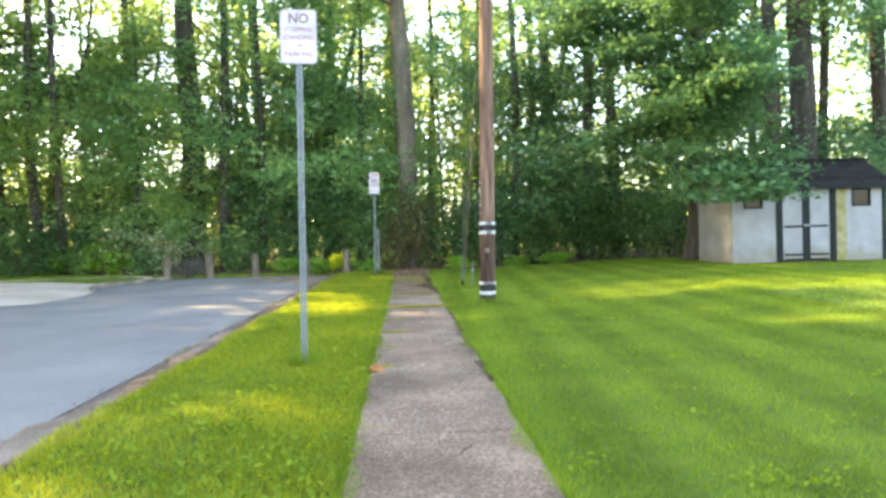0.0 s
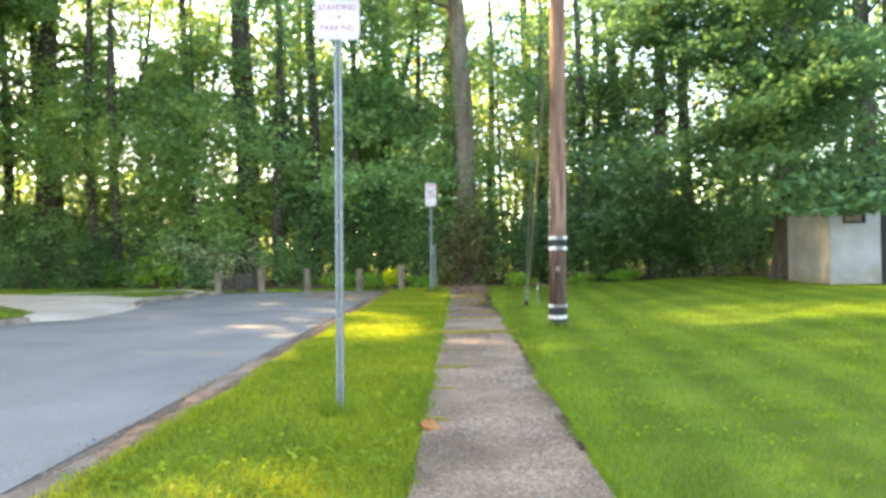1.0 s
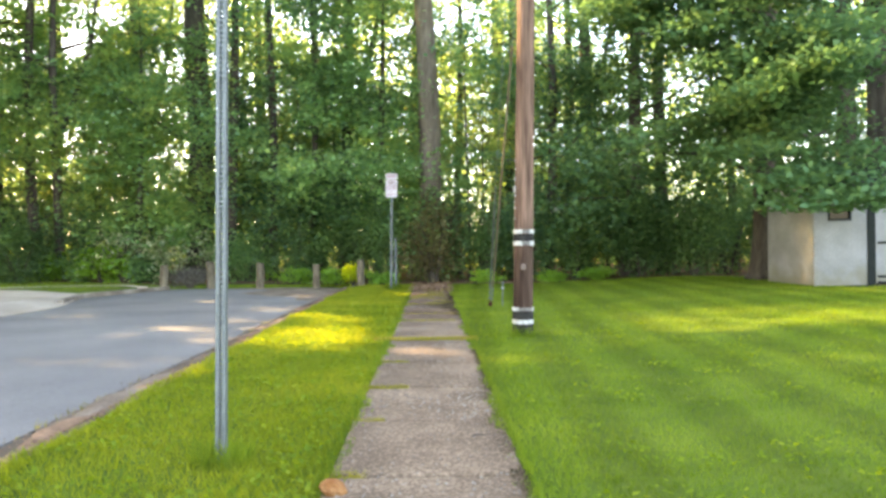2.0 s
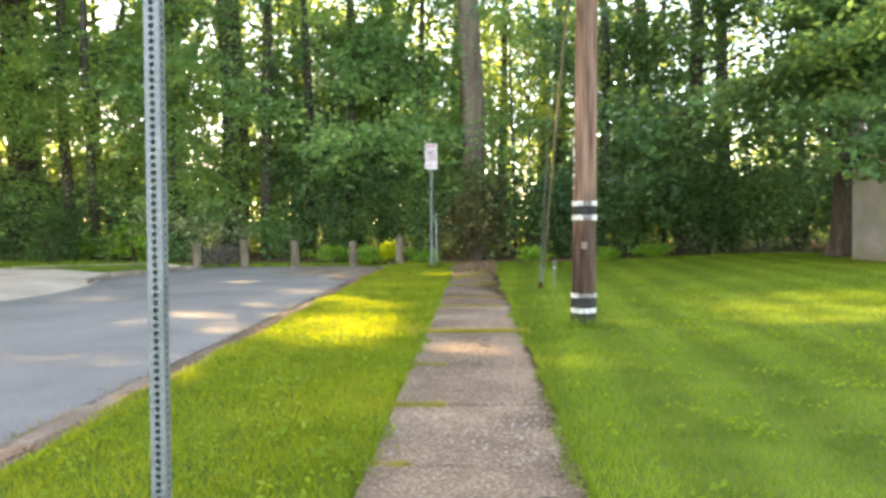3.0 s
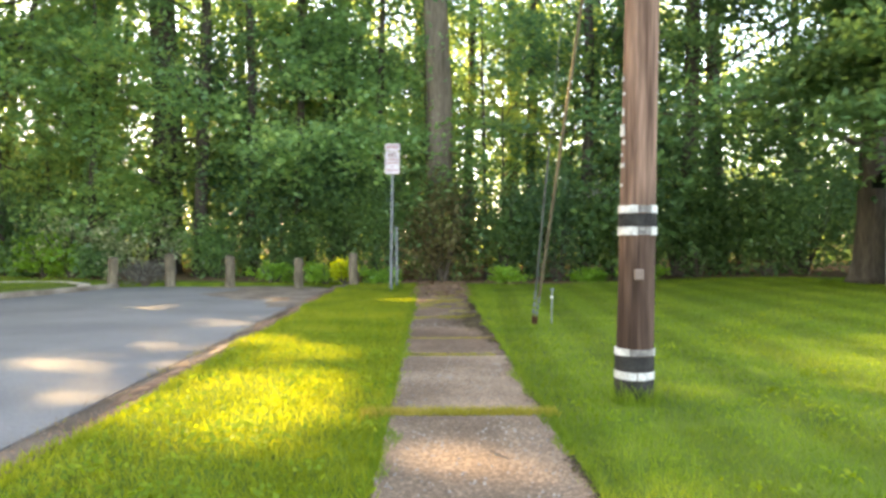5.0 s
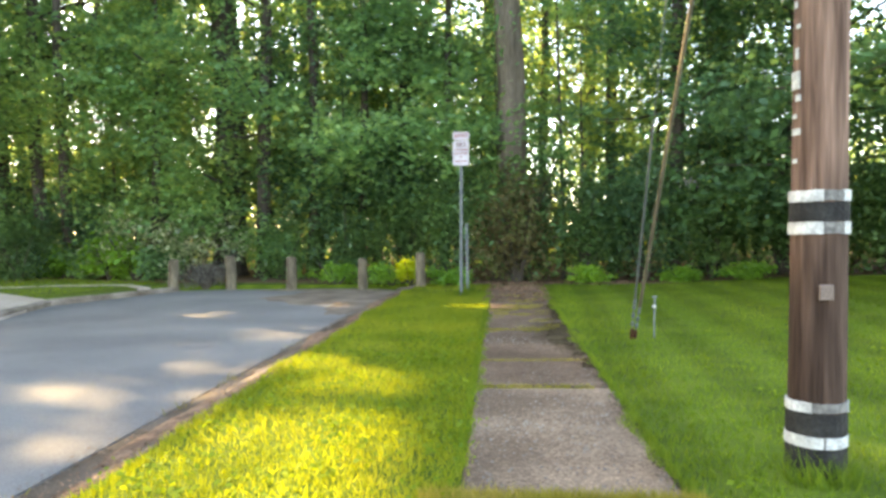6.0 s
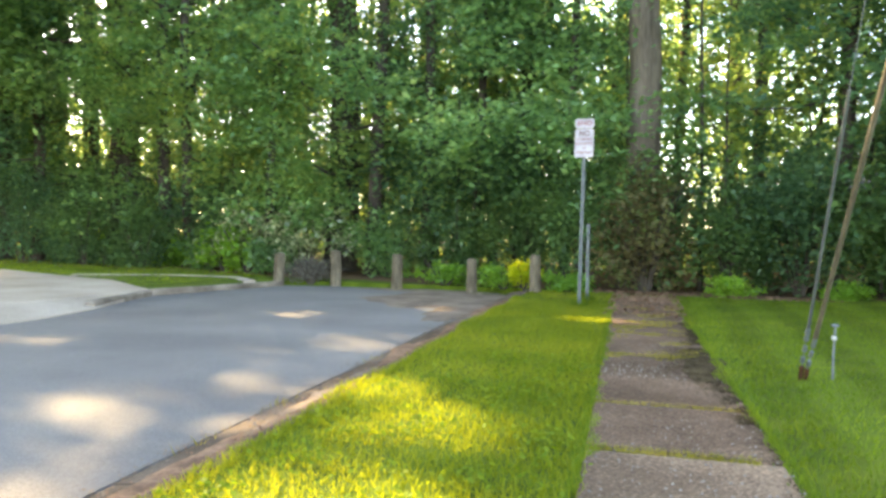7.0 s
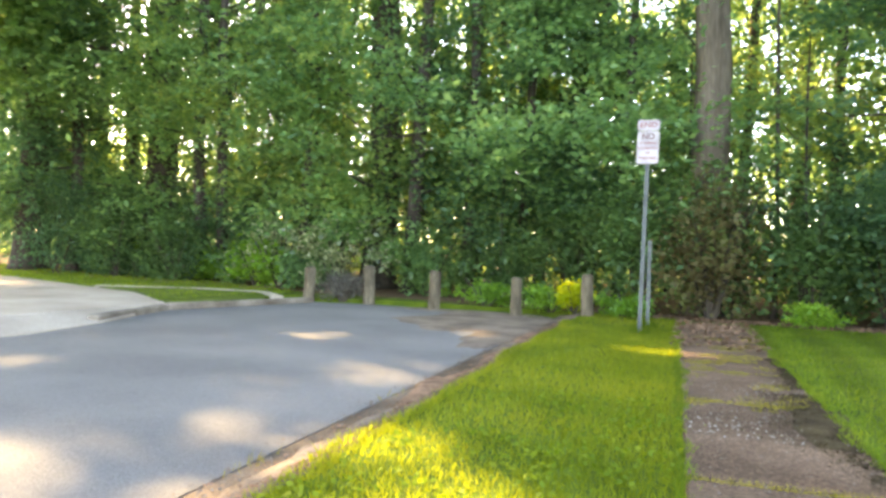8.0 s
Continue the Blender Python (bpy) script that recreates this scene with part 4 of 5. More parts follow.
# ---- the wood: trees whose trunks show, and one unseen trunk added for shade ----
TREES = [
    # x, y, trunk radius, height, lowest limb, spread, clumps, material, pale bark, lean, fork
    (-0.1, 25.9, 0.37, 19, 9.5, 4.2, 60, M_LEAF, True, -0.035, 0),
    (-8.9, 29.6, 0.46, 20, 2.6, 4.0, 95, M_LEAF_Y, False, 0.0, 0),
    (-13.9, 29.0, 0.17, 16, 2.5, 3.0, 70, M_LEAF_Y, False, 0.01, 5),
    (-15.0, 29.6, 0.2, 17, 2.5, 3.2, 80, M_LEAF, False, -0.01, 0),
    (-11.8, 30.5, 0.2, 17, 3.0, 3.2, 70, M_LEAF_Y, False, 0.02, 4),
    (-7.1, 28.0, 0.2, 15, 2.4, 3.0, 80, M_LEAF, False, 0.0, 0),
    (-5.9, 28.2, 0.15, 14, 2.0, 3.0, 85, M_LEAF_B, False, 0.015, 0),
    (-3.3, 29.5, 0.24, 17, 2.5, 3.4, 100, M_LEAF_B, False, 0.0, 5.5),
    (2.68, 35.8, 0.28, 19, 8.5, 3.2, 60, M_LEAF_Y, False, 0.01, 0),
    (2.9, 30.0, 0.14, 16, 4.0, 2.6, 58, M_LEAF_Y, False, -0.01, 0),
    (5.1, 27.5, 0.22, 18, 4.6, 3.2, 45, M_LEAF, False, 0.0, 0),
    (8.02, 20.6, 0.29, 18, 3.0, 4.6, 150, M_LEAF_M, False, 0.035, 0),
    (12.3, 24.6, 0.27, 19, 9.0, 3.4, 70, M_LEAF_M, False, 0.015, 0),
    (13.3, 24.3, 0.45, 21, 9.5, 4.2, 80, M_LEAF_M, False, -0.005, 0),
    (15.4, 26.5, 0.2, 17, 3.0, 3.6, 90, M_LEAF_B, False, 0.0, 0),
    # trunk out of view; added to shade the shed and right lawn
    (15.6, 17.6, 0.3, 19, 3.5, 4.4, 110, M_LEAF_B, False, 0.0, 0),
    (16.5, 25.0, 0.3, 18, 2.5, 4.0, 100, M_LEAF_B, False, 0.0, 0),
    (5.9, 24.3, 0.2, 15, 2.2, 3.6, 150, M_LEAF_M, False, 0.0, 0),
    (3.6, 25.4, 0.16, 13, 2.0, 2.8, 60, M_LEAF_B, False, 0.0, 0),
    (-17.8, 30.5, 0.26, 18, 2.0, 3.8, 110, M_LEAF, False, 0.0, 0),
    (-20.5, 32.5, 0.22, 17, 2.0, 3.6, 110, M_LEAF_Y, False, 0.0, 0),
    (-23.5, 34.0, 0.28, 18, 2.0, 4.0, 110, M_LEAF, False, 0.0, 0),
    (-27.5, 36.0, 0.28, 18, 2.0, 4.0, 110, M_LEAF_B, False, 0.0, 0),
    (-1.9, 27.6, 0.13, 12, 1.8, 2.4, 85, M_LEAF, False, 0.0, 0),
    (-10.5, 28.2, 0.12, 10, 1.6, 2.4, 80, M_LEAF, False, 0.0, 0),
    (-4.3, 27.8, 0.12, 14, 3.0, 2.8, 80, M_LEAF, False, 0.0, 0),
    (-6.6, 31.5, 0.18, 18, 5.0, 3.4, 90, M_LEAF, False, 0.0, 0),
    (-4.6, 31.0, 0.16, 15, 2.4, 3.0, 80, M_LEAF_Y, False, 0.0, 0),
    (0.9, 31.5, 0.16, 15, 4.0, 3.0, 85, M_LEAF_Y, False, 0.0, 0),
    (7.6, 27.0, 0.22, 17, 2.5, 3.4, 50, M_LEAF_B, False, 0.0, 0),
    (-12.6, 33.5, 0.2, 17, 2.6, 3.4, 80, M_LEAF_Y, False, 0.0, 0),
    (-17.0, 35.0, 0.2, 17, 2.6, 3.6, 90, M_LEAF_Y, False, 0.0, 0),
    (-7.6, 34.0, 0.2, 17, 2.6, 3.4, 80, M_LEAF_Y, False, 0.0, 0),
    (-20.2, 29.6, 0.2, 16, 2.0, 3.6, 100, M_LEAF_B, False, 0.0, 0),
    (-22.0, 30.0, 0.24, 17, 2.0, 3.8, 100, M_LEAF_B, False, 0.0, 0),
    (-25.5, 31.0, 0.26, 18, 2.0, 4.0, 100, M_LEAF, False, 0.0, 0),
    (-21.0, 37.0, 0.22, 18, 2.2, 4.0, 90, M_LEAF_Y, False, 0.0, 0),
    (-14.5, 38.0, 0.22, 18, 2.2, 4.0, 90, M_LEAF_Y, False, 0.0, 0),
    (-1.0, 34.0, 0.2, 17, 2.2, 3.6, 80, M_LEAF_Y, False, 0.0, 0),
    (10.3, 27.8, 0.14, 13, 1.6, 3.0, 85, M_LEAF_B, False, 0.0, 0),
    (14.2, 29.5, 0.2, 17, 3.0, 3.6, 80, M_LEAF_B, False, 0.0, 0),
    (5.5, 33.0, 0.2, 17, 2.4, 3.6, 80, M_LEAF_Y, False, 0.0, 0),
]
FORKS = {(2.68, 35.8): ((5.6, -1.9, 4.2), (7.4, 1.1, 5.5)), (5.1, 27.5): ((5.0, 1.2, 5.0),), (-11.8, 30.5): ((4.4, -1.2, 4.5),)}


def clear_of_shed(p):
    """Leaves keep out of the shed, and off its front below the eaves."""
    inside = (p[:, 0] > 7.4) & (p[:, 0] < 11.8) & (p[:, 1] > 17.3) & (p[:, 1] < 20.1) & (p[:, 2] < 2.85)
    front = (p[:, 0] > 8.7) & (p[:, 1] < 17.6) & (p[:, 2] < 2.5)
    low = (p[:, 2] < 1.9) & (p[:, 1] < 20)
    view = (p[:, 1] < 15.5)
    right = (p[:, 0] > 9.4) & (p[:, 0] < 13.5) & (p[:, 1] < 23) & (p[:, 2] < 7.5)
    return ~(inside | front | low | view | right)


for i, (x, y, r, h, lo, sp, n, mat, pale, lean, fk) in enumerate(TREES):
    t = tree(x, y, rise(x), r, h, lo * 0.85, sp, int(n * 1.15), 136, 0.165, mat, M_BARK_PALE if pale else M_BARK,
         ("tall pale-barked tree with a bare straight trunk" if pale else "leafy broadleaf tree at the edge of the wood"), 100 + i, lean, fk, limbs=12 if n > 80 else 9,
         keep=clear_of_shed if x > 4 else None, thin_above=7.5, forks=FORKS.get((x, y), ()))
    if x == 8.02:
        shed_tree = t

# leafy boughs hanging before the shed's corner
rh = np.random.default_rng(55)
for i in range(24):
    root = Vector((8.02, 20.45, rh.uniform(2.8, 7.5)))
    a = radians(rh.uniform(175, 290))
    ln = rh.uniform(2.6, 5.2) if i > 5 else 4.7
    if i <= 5:
        root.z, a = 3.3, radians((251, 256, 262, 268, 273, 259)[i])
    e = Vector((math.cos(a) * ln, math.sin(a) * ln, -(0.3 if i <= 5 else 0.13) * ln))
    m = e * 0.5 + Vector((0, 0, 0.45))
    bough = part("bough", tube(bmesh.new(), [(0, 0, 0), tuple(m), tuple(e)], [0.045, 0.028, 0.008], 6), M_BARK, shed_tree, "drooping leafy bough" if i <= 5 else "")
    bough.matrix_basis = Matrix.Translation(root - shed_tree.matrix_basis.translation)
    cs = []
    for k in range(7 if i <= 5 else 18):
        c = m.lerp(e, rh.uniform(0.3 if i <= 5 else -0.2, 1.08)) + Vector((rh.normal(0, 0.35), rh.normal(0, 0.35), rh.normal(0, 0.12)))
        cs.append(np.array(c) + rh.normal(size=(80, 3)) * np.array([0.34, 0.34, 0.09]))
    cs = np.concatenate(cs)
    wp = cs + np.array(root)
    cs = cs[~((wp[:, 0] > 7.45) & (wp[:, 1] > 17.25) & (wp[:, 2] < 2.95)) & (wp[:, 2] > 1.65) & ~((wp[:, 0] > 8.75) & ((wp[:, 2] < 2.3) | (wp[:, 2] > 3.2))) & (wp[:, 0] < 10.0)]
    part("foliage", poly_mesh("foliage", leaf_quads(rh, cs, 0.16, 1.0), 4), M_LEAF_M, bough)

# tall trees across the road, mostly out of view, added so their crowns shade road and lawn
for i, (x, y, h, sp, lo) in enumerate(((-13.0, 13.5, 17, 4.6, 7.0), (-19.5, 18.0, 19, 5.0, 7.5), (-13.5, 6.0, 17, 4.6, 7.0), (-21.0, 9.5, 19, 5.0, 7.5), (-14.5, -1.5, 17, 4.6, 7.0), (-24.5, 25.0, 20, 5.0, 7.0), (-27, 16, 20, 5.0, 7.5), (-21.2, 19.6, 20, 6.8, 7.6), (-21.5, 29.0, 22, 6.0, 6.0), (-17.3, 30.6, 21, 6.3, 6.5), (-15.5, 18.9, 20, 6.4, 10.0))):
    near = i in (5, 7, 8, 9)
    tree(x, y, 0.0, 0.45 if i == 9 else 0.33, h, lo, sp, 165, 190 if near else 76, 0.26 if near else 0.43, M_LEAF, M_BARK, "tall broadleaf tree added across the road to cast shade", 300 + i, 0.0, 0, limbs=15, clump_r=1.2)

# ---- hedge of shrubs and undergrowth ----
rb = np.random.default_rng(21)
SHRUBS = [(-1.4, 25.3, 1.0, 2.6, M_SHRUB), (-0.1, 25.0, 1.15, 2.6, M_DRYTWIG), (4.6, 26.6, 1.4, 2.2, M_SHRUB), (6.8, 26.4, 1.4, 2.2, M_SHRUB), (9.2, 26.2, 1.5, 2.2, M_SHRUB), (2.4, 27.2, 1.3, 2.0, M_SHRUB), (7.4, 23.4, 1.0, 2.4, M_SHRUB), (6.0, 23.9, 1.0, 2.5, M_SHRUB), (0.2, 25.5, 1.2, 2.9, M_SHRUB), (1.5, 25.0, 1.1, 2.9, M_SHRUB), (2.8, 24.9, 1.2, 2.8, M_LEAF_B), (4.2, 24.6, 1.2, 2.7, M_SHRUB), (5.6, 24.4, 1.2, 2.8, M_SHRUB),
          (7.0, 24.2, 1.2, 2.5, M_SHRUB), (8.6, 24.0, 1.3, 2.5, M_SHRUB), (10.4, 23.4, 1.2, 2.4, M_SHRUB), (12.6, 23.0, 1.4, 2.8, M_SHRUB), (14.6, 22.8, 1.4, 3.0, M_LEAF_B), (16.8, 22.6, 1.5, 3.0, M_SHRUB),
          (-2.8, 26.6, 1.1, 2.2, M_SHRUB), (-4.6, 27.0, 1.1, 2.0, M_SHRUB), (-6.4, 27.2, 1.1, 1.7, M_LEAF), (-13.4, 29.4, 1.6, 3.2, M_LEAF_B), (-15.6, 30.6, 1.7, 3.9, M_LEAF_B), (-18.4, 31.4, 1.8, 4.0, M_LEAF_B), (-11.4, 31.0, 1.6, 3.0, M_SHRUB), (-21, 33, 1.8, 3.6, M_SHRUB), (-24, 34.6, 1.6, 3, M_SHRUB), (-19.6, 28.5, 1.5, 3.0, M_LEAF_B), (-17.0, 28.3, 1.4, 2.6, M_SHRUB), (-22.4, 29.8, 1.7, 3.2, M_LEAF_B), (-14.6, 28.0, 1.2, 2.0, M_SHRUB)]
for i, (x, y, r, h, mat) in enumerate(SHRUBS):
    bush("shrub", x, y, rise(x), r, r * 0.8, h, 3600, 0.12, mat, "brown half-bare twiggy shrub" if mat is M_DRYTWIG else "dense dark green shrub at the edge of the wood", 400 + i, 14 if mat is M_DRYTWIG else 8, "shrubs at the wood edge")
for i in range(16):
    x = -9.6 - 0.95 * i + rb.uniform(-0.2, 0.2)
    bush("undergrowth", x, wood_edge(x) + rb.uniform(0.2, 0.9), 0, 0.85, 0.7, rb.uniform(0.75, 1.2), 900, 0.17, M_SHRUB_L if i % 3 else M_LEAF, "low leafy undergrowth along the wood edge", 500 + i, 5, "undergrowth", category="undergrowth")
for i, (x, y) in enumerate(((-17.6, 28.7), (-16.4, 28.5), (-18.8, 29.2), (-15.2, 28.3), (-20.2, 29.9))):
    bush("undergrowth", x, y, 0, 0.9, 0.6, 0.9, 1100, 0.13, M_SHRUB if i % 2 else M_LEAF_B, "low leafy undergrowth along the wood edge", 530 + i, 5, "undergrowth", category="undergrowth")
for i, (x, y, r, h, mat, lab) in enumerate(((-4.4, 24.95, 0.75, 0.6, M_SHRUB_L, "low bright green bush behind the wooden posts"), (-3.0, 24.75, 0.7, 0.58, M_SHRUB_L, "low bright green bush behind the wooden posts"), (-2.55, 24.45, 0.35, 0.62, M_GOLD, "golden yellow-green bush beside a wooden post"),
                                           (-1.6, 24.2, 0.5, 0.5, M_SHRUB_L, "low bright green bush near the sign post"), (1.5, 24.15, 0.5, 0.45, M_SHRUB_L, "low fern-like green plants at the wood edge"), (4.6, 23.5, 0.6, 0.4, M_SHRUB_L, "low fern-like green plants at the wood edge"), (3.4, 23.95, 0.4, 0.3, M_SHRUB_L, "low fern-like green plants at the wood edge"))):
    bush("low_bush", x, y, rise(x) - 0.02, r, r * 0.7, h, 1500, 0.075, mat, lab, 540 + i, 5, "low bushes")
# two shrubs whose bright sunlit specks come from the leaf colour
bush("sunflecked_shrub", -8.7, 26.7, 0, 1.5, 0.7, 1.9, 1000, 0.13, M_SUNFLECK, "shrub before the big trunk, sun flecks put in its leaf colour", 560, 10)
bush("sunflecked_shrub", -10.7, 27.4, 0, 1.5, 0.8, 2.2, 1100, 0.13, M_SUNFLECK, "shrub in the wood, sun flecks put in its leaf colour", 561, 10)
bush("dead_brush", -7.55, 24.85, -0.08, 0.7, 0.3, 0.62, 2600, 0.05, M_POSTLEAF, "grey-brown dead brush between two wooden posts", 562, 40)

rw = np.random.default_rng(88)
blossom = thing("blossom_spray", 3.75, 24.1, 2.2, "small spray of white blossom on a shrub", "blossom")
part("petals", poly_mesh("petals", leaf_quads(rw, rw.normal(size=(70, 3)) * np.array([0.22, 0.12, 0.1]), 0.06), 4), M_WHITE_SIGN, blossom)["kind"] = "stuff"
part("twig", tube(bmesh.new(), [(0, 0.5, -0.5), (0, 0.2, -0.1), (0, 0, 0)], [0.012, 0.008, 0.004], 5), M_BARK, blossom)

# the deeper wood, behind
rd = np.random.default_rng(77)
pts = []
for k in range(1450):
    x, y = rd.uniform(-62, 45), rd.uniform(34, 58)
    z = rd.uniform(0, 1) ** 1.25 * 18
    if rd.uniform() < 0.24 + 0.012 * z + (0.08 if 0.5 < x < 6 and z > 6 else 0.3 if 6 < x < 13 and z > 6 else 0) + (0.25 if x < -17 and z > 7 else 0) - (0.2 if -15 < x < 0 and z > 5 else 0):
        continue
    pts.append(np.array([x, y, z]) + rd.normal(size=(130, 3)) * np.array([1.1, 0.8, 0.6]))
pts = np.concatenate(pts)
pts = pts[(pts[:, 2] > 0) & ~in_clearing(pts)]
tagged(part("far_wood", poly_mesh("far_wood", leaf_quads(rd, pts, 0.34), 4), M_LEAF_Y), "sunlit foliage of the deeper wood", "wood", kind="stuff")
pts = []
for k in range(230):
    x, y = rd.uniform(-70, 50), rd.uniform(50, 66)
    pts.append(np.array([x, y, rd.uniform(0, 5.5)]) + rd.normal(size=(130, 3)) * np.array([1.5, 0.8, 0.8]))
pts = np.concatenate(pts)
for k in range(400):
    x = rd.uniform(-55, 34)
    pts = np.concatenate([pts, np.array([x, max(wood_edge(x) + 5, 32) + rd.uniform(0, 8), rd.uniform(0, 1) ** 1.3 * 7.5]) + rd.normal(size=(120, 3)) * np.array([0.9, 0.7, 0.5])]) if k else pts
# yellowish leaf colour stands in for sunlight glimpsed between the trunks
tagged(part("far_thicket", poly_mesh("far_thicket", leaf_quads(rd, pts[pts[:, 2] > 0], 0.3), 4), M_LEAF_Y), "thicket deep in the wood, sunlit yellow put in its leaf colour", "thicket", kind="stuff")
bm = bmesh.new()
for k in range(38):
    x, y = rd.uniform(-45, 32), rd.uniform(33, 50)
    r, h = rd.uniform(0.06, 0.2), rd.uniform(12, 18)
    a = rd.uniform(-0.04, 0.04)
    tube(bm, [(x, y, 0), (x + a * h * 0.3, y, h * 0.35), (x + a * h * 0.7, y + 0.2, h * 0.7), (x + a * h, y, h)], [r, r * 0.85, r * 0.6, r * 0.2], 7, 0.1, k)
tagged(part("far_trunks", bm, M_BARK, smooth=True), "thin dark trunks deep in the wood", "trunks", kind="stuff")

# thin saplings between the big trunks
for i in range(22):
    x = rb.uniform(-13, 9)
    y = wood_edge(x) + rb.uniform(1.5, 5)
    tree(x, y, 0, rb.uniform(0.03, 0.06), rb.uniform(5, 9), 1.5, 1.3, 26, 60, 0.15, (M_LEAF, M_LEAF_Y, M_LEAF_B)[i % 3], M_BARK, "thin young tree in the wood", 700 + i, rb.uniform(-0.05, 0.05), 0, 7, "sapling", clump_r=0.6)

# ---- grass ----


def turf(name, n, x0, x1, y0, y1, h, w, mat, label, seed, where=None, base=-0.008):
    """Single bent blades."""
    rng = np.random.default_rng(seed)
    x, y = rng.uniform(x0, x1, n), rng.uniform(y0, y1, n)
    ok = ((x < -0.27 - 0.0165 * y + 0.03 * rng.normal(size=n)) & (x > -1.87 - 0.02 * y + 0.02)) | ((x > 0.62 - 0.0115 * y - 0.03 * np.abs(rng.normal(size=n))) & (y < np.interp(x, [-60, -23, -10.8, -8.5, 0.5, 4.9, 8.4, 13, 60], [45, 33.5, 26.8, 25.6, 24.4, 23.6, 22.9, 22.5, 22]) - 0.2))
    if where is not None:
        ok = where(x, y)
    x, y = x[ok], y[ok]
    n = len(x)
    hh = h * rng.uniform(0.5, 1.4, n)
    a, b = rng.uniform(0, 6.28, n), rng.uniform(0, 6.28, n)
    z = rise_np(x) + base
    ww = w * rng.uniform(0.7, 1.3, n)
    ln = hh * rng.uniform(0.1, 0.9, n)
    v = np.empty((n, 3, 3))
    v[:, 0] = np.stack([x - ww * np.cos(a), y - ww * np.sin(a), z], 1)
    v[:, 1] = np.stack([x + ww * np.cos(a), y + ww * np.sin(a), z], 1)
    v[:, 2] = np.stack([x + ln * np.cos(b), y + ln * np.sin(b), z + hh], 1)
    return tagged(part(name, poly_mesh(name, v.reshape(-1, 3), 3), mat), label, "grass", kind="stuff")


turf("verge_turf", 65000, -2.4, 0.0, 2.6, 11.0, 0.034, 0.0035, M_VERGE_LIT, "short mown yellow-green verge grass, toned paler for its stronger light", 1)
turf("grass", 135000, 0.0, 5.0, 2.6, 11.0, 0.034, 0.0035, M_GRASS, "short mown green lawn grass", 10)
turf("verge_turf", 40000, -2.5, 0.0, 11.0, 24.5, 0.038, 0.006, M_VERGE_LIT, "short mown yellow-green verge grass, toned paler for its stronger light", 2)
turf("grass", 130000, 0.0, 8.0, 11.0, 24.5, 0.038, 0.006, M_GRASS, "short mown green lawn grass", 12)
turf("grass", 90000, 4.5, 16.0, 3.0, 23.0, 0.04, 0.009, M_GRASS, "short mown green lawn grass", 3)
turf("verge_grass", 60000, -2.4, -0.3, 3.0, 22.0, 0.05, 0.0045, M_VERGE_LIT, "slightly longer grass of the verge", 4)
turf("joint_grass", 3600, -0.62, 0.56, 11.21, 11.34, 0.05, 0.004, M_STRAW, "yellowed grass growing in the slab joint", 5, lambda x, y: x > -9)
for k, (yj, xa, xb, n) in enumerate(((13.48, -0.48, 0.35, 1500), (14.55, -0.5, 0.45, 1500), (6.36, -0.38, -0.2, 400), (8.48, -0.44, -0.1, 900), (9.66, -0.46, -0.15, 800), (7.42, -0.4, -0.2, 400), (16.6, -0.5, 0.3, 900), (18.15, -0.5, 0.3, 500), (19.3, -0.4, 0.2, 500), (19.0, -0.15, 0.05, 200), (19.45, -0.2, 0.1, 260), (19.8, -0.15, 0.12, 200), (20.3, -0.5, 0.2, 300))):
    turf("joint_grass", n, xa, xb, yj - 0.05, yj + 0.05, 0.03, 0.004, M_STRAW, "yellowed grass growing in the slab joint", 20 + k, lambda x, y: x > -9)
rj = np.random.default_rng(47)
for k in range(30):
    yj, xj = rj.uniform(16.4, 21.8), rj.uniform(-0.5, 0.3)
    turf("path_weeds", int(rj.uniform(140, 320)), xj - 0.12, xj + 0.12, yj - 0.16, yj + 0.16, 0.035, 0.005, M_STRAW, "sparse weeds growing on the old slabs", 90 + k, lambda x, y, xj=xj, yj=yj: ((x - xj) / 0.12) ** 2 + ((y - yj) / 0.16) ** 2 < 1)
turf("far_lawn", 60000, -26, -9.2, 13.0, 34.0, 0.06, 0.014, M_GRASS, "mown grass across the road", 30, lambda x, y: (y < np.interp(x, [-60, -23, -10.8, -8.5], [45, 33.5, 26.8, 25.6])) & ~((y > 16.3 + (-9 - x) * 0.55) & (y < 20.9 + np.minimum(-9 - x, 2.8) * 0.9 + np.maximum(-11.8 - x, 0) * 0.28) & (x < -9)) & ~((y > 24.68 - 0.02 * (x + 10)) & (y < 25.12) & (x > -11.6) & (x < -9)))
for k, (px, py) in enumerate(((-0.965, 6.65), (-1.14, 21.3), (1.13, 11.6), (-1.09, 22.4))):
    turf("tall_tuft", 500, px - 0.16, px + 0.16, py - 0.16, py + 0.16, 0.13, 0.004, M_GRASS, "longer grass left round a post", 40 + k, lambda x, y, px=px, py=py: (x - px) ** 2 + (y - py) ** 2 < 0.022)
for k, (yw, n) in enumerate(((4.75, 160), (8.35, 220), (7.7, 120), (9.3, 60), (14.1, 200), (13.2, 90), (11.2, 60), (16.0, 120))):
    turf("gutter_weeds", n, -3, -2, yw - 0.35, yw + 0.35, 0.055, 0.004, M_STRAW, "small yellowed weeds in the gutter crack", 70 + k, lambda x, y, yw=yw: (np.abs(x - verge_edge(y) + 0.45) < 0.06) & (((y - yw) / 0.3) ** 2 + ((x - verge_edge(y) + 0.45) / 0.06) ** 2 < 1), -0.09)
# clover and broad weeds in the turf
rc = np.random.default_rng(9)
cc = []
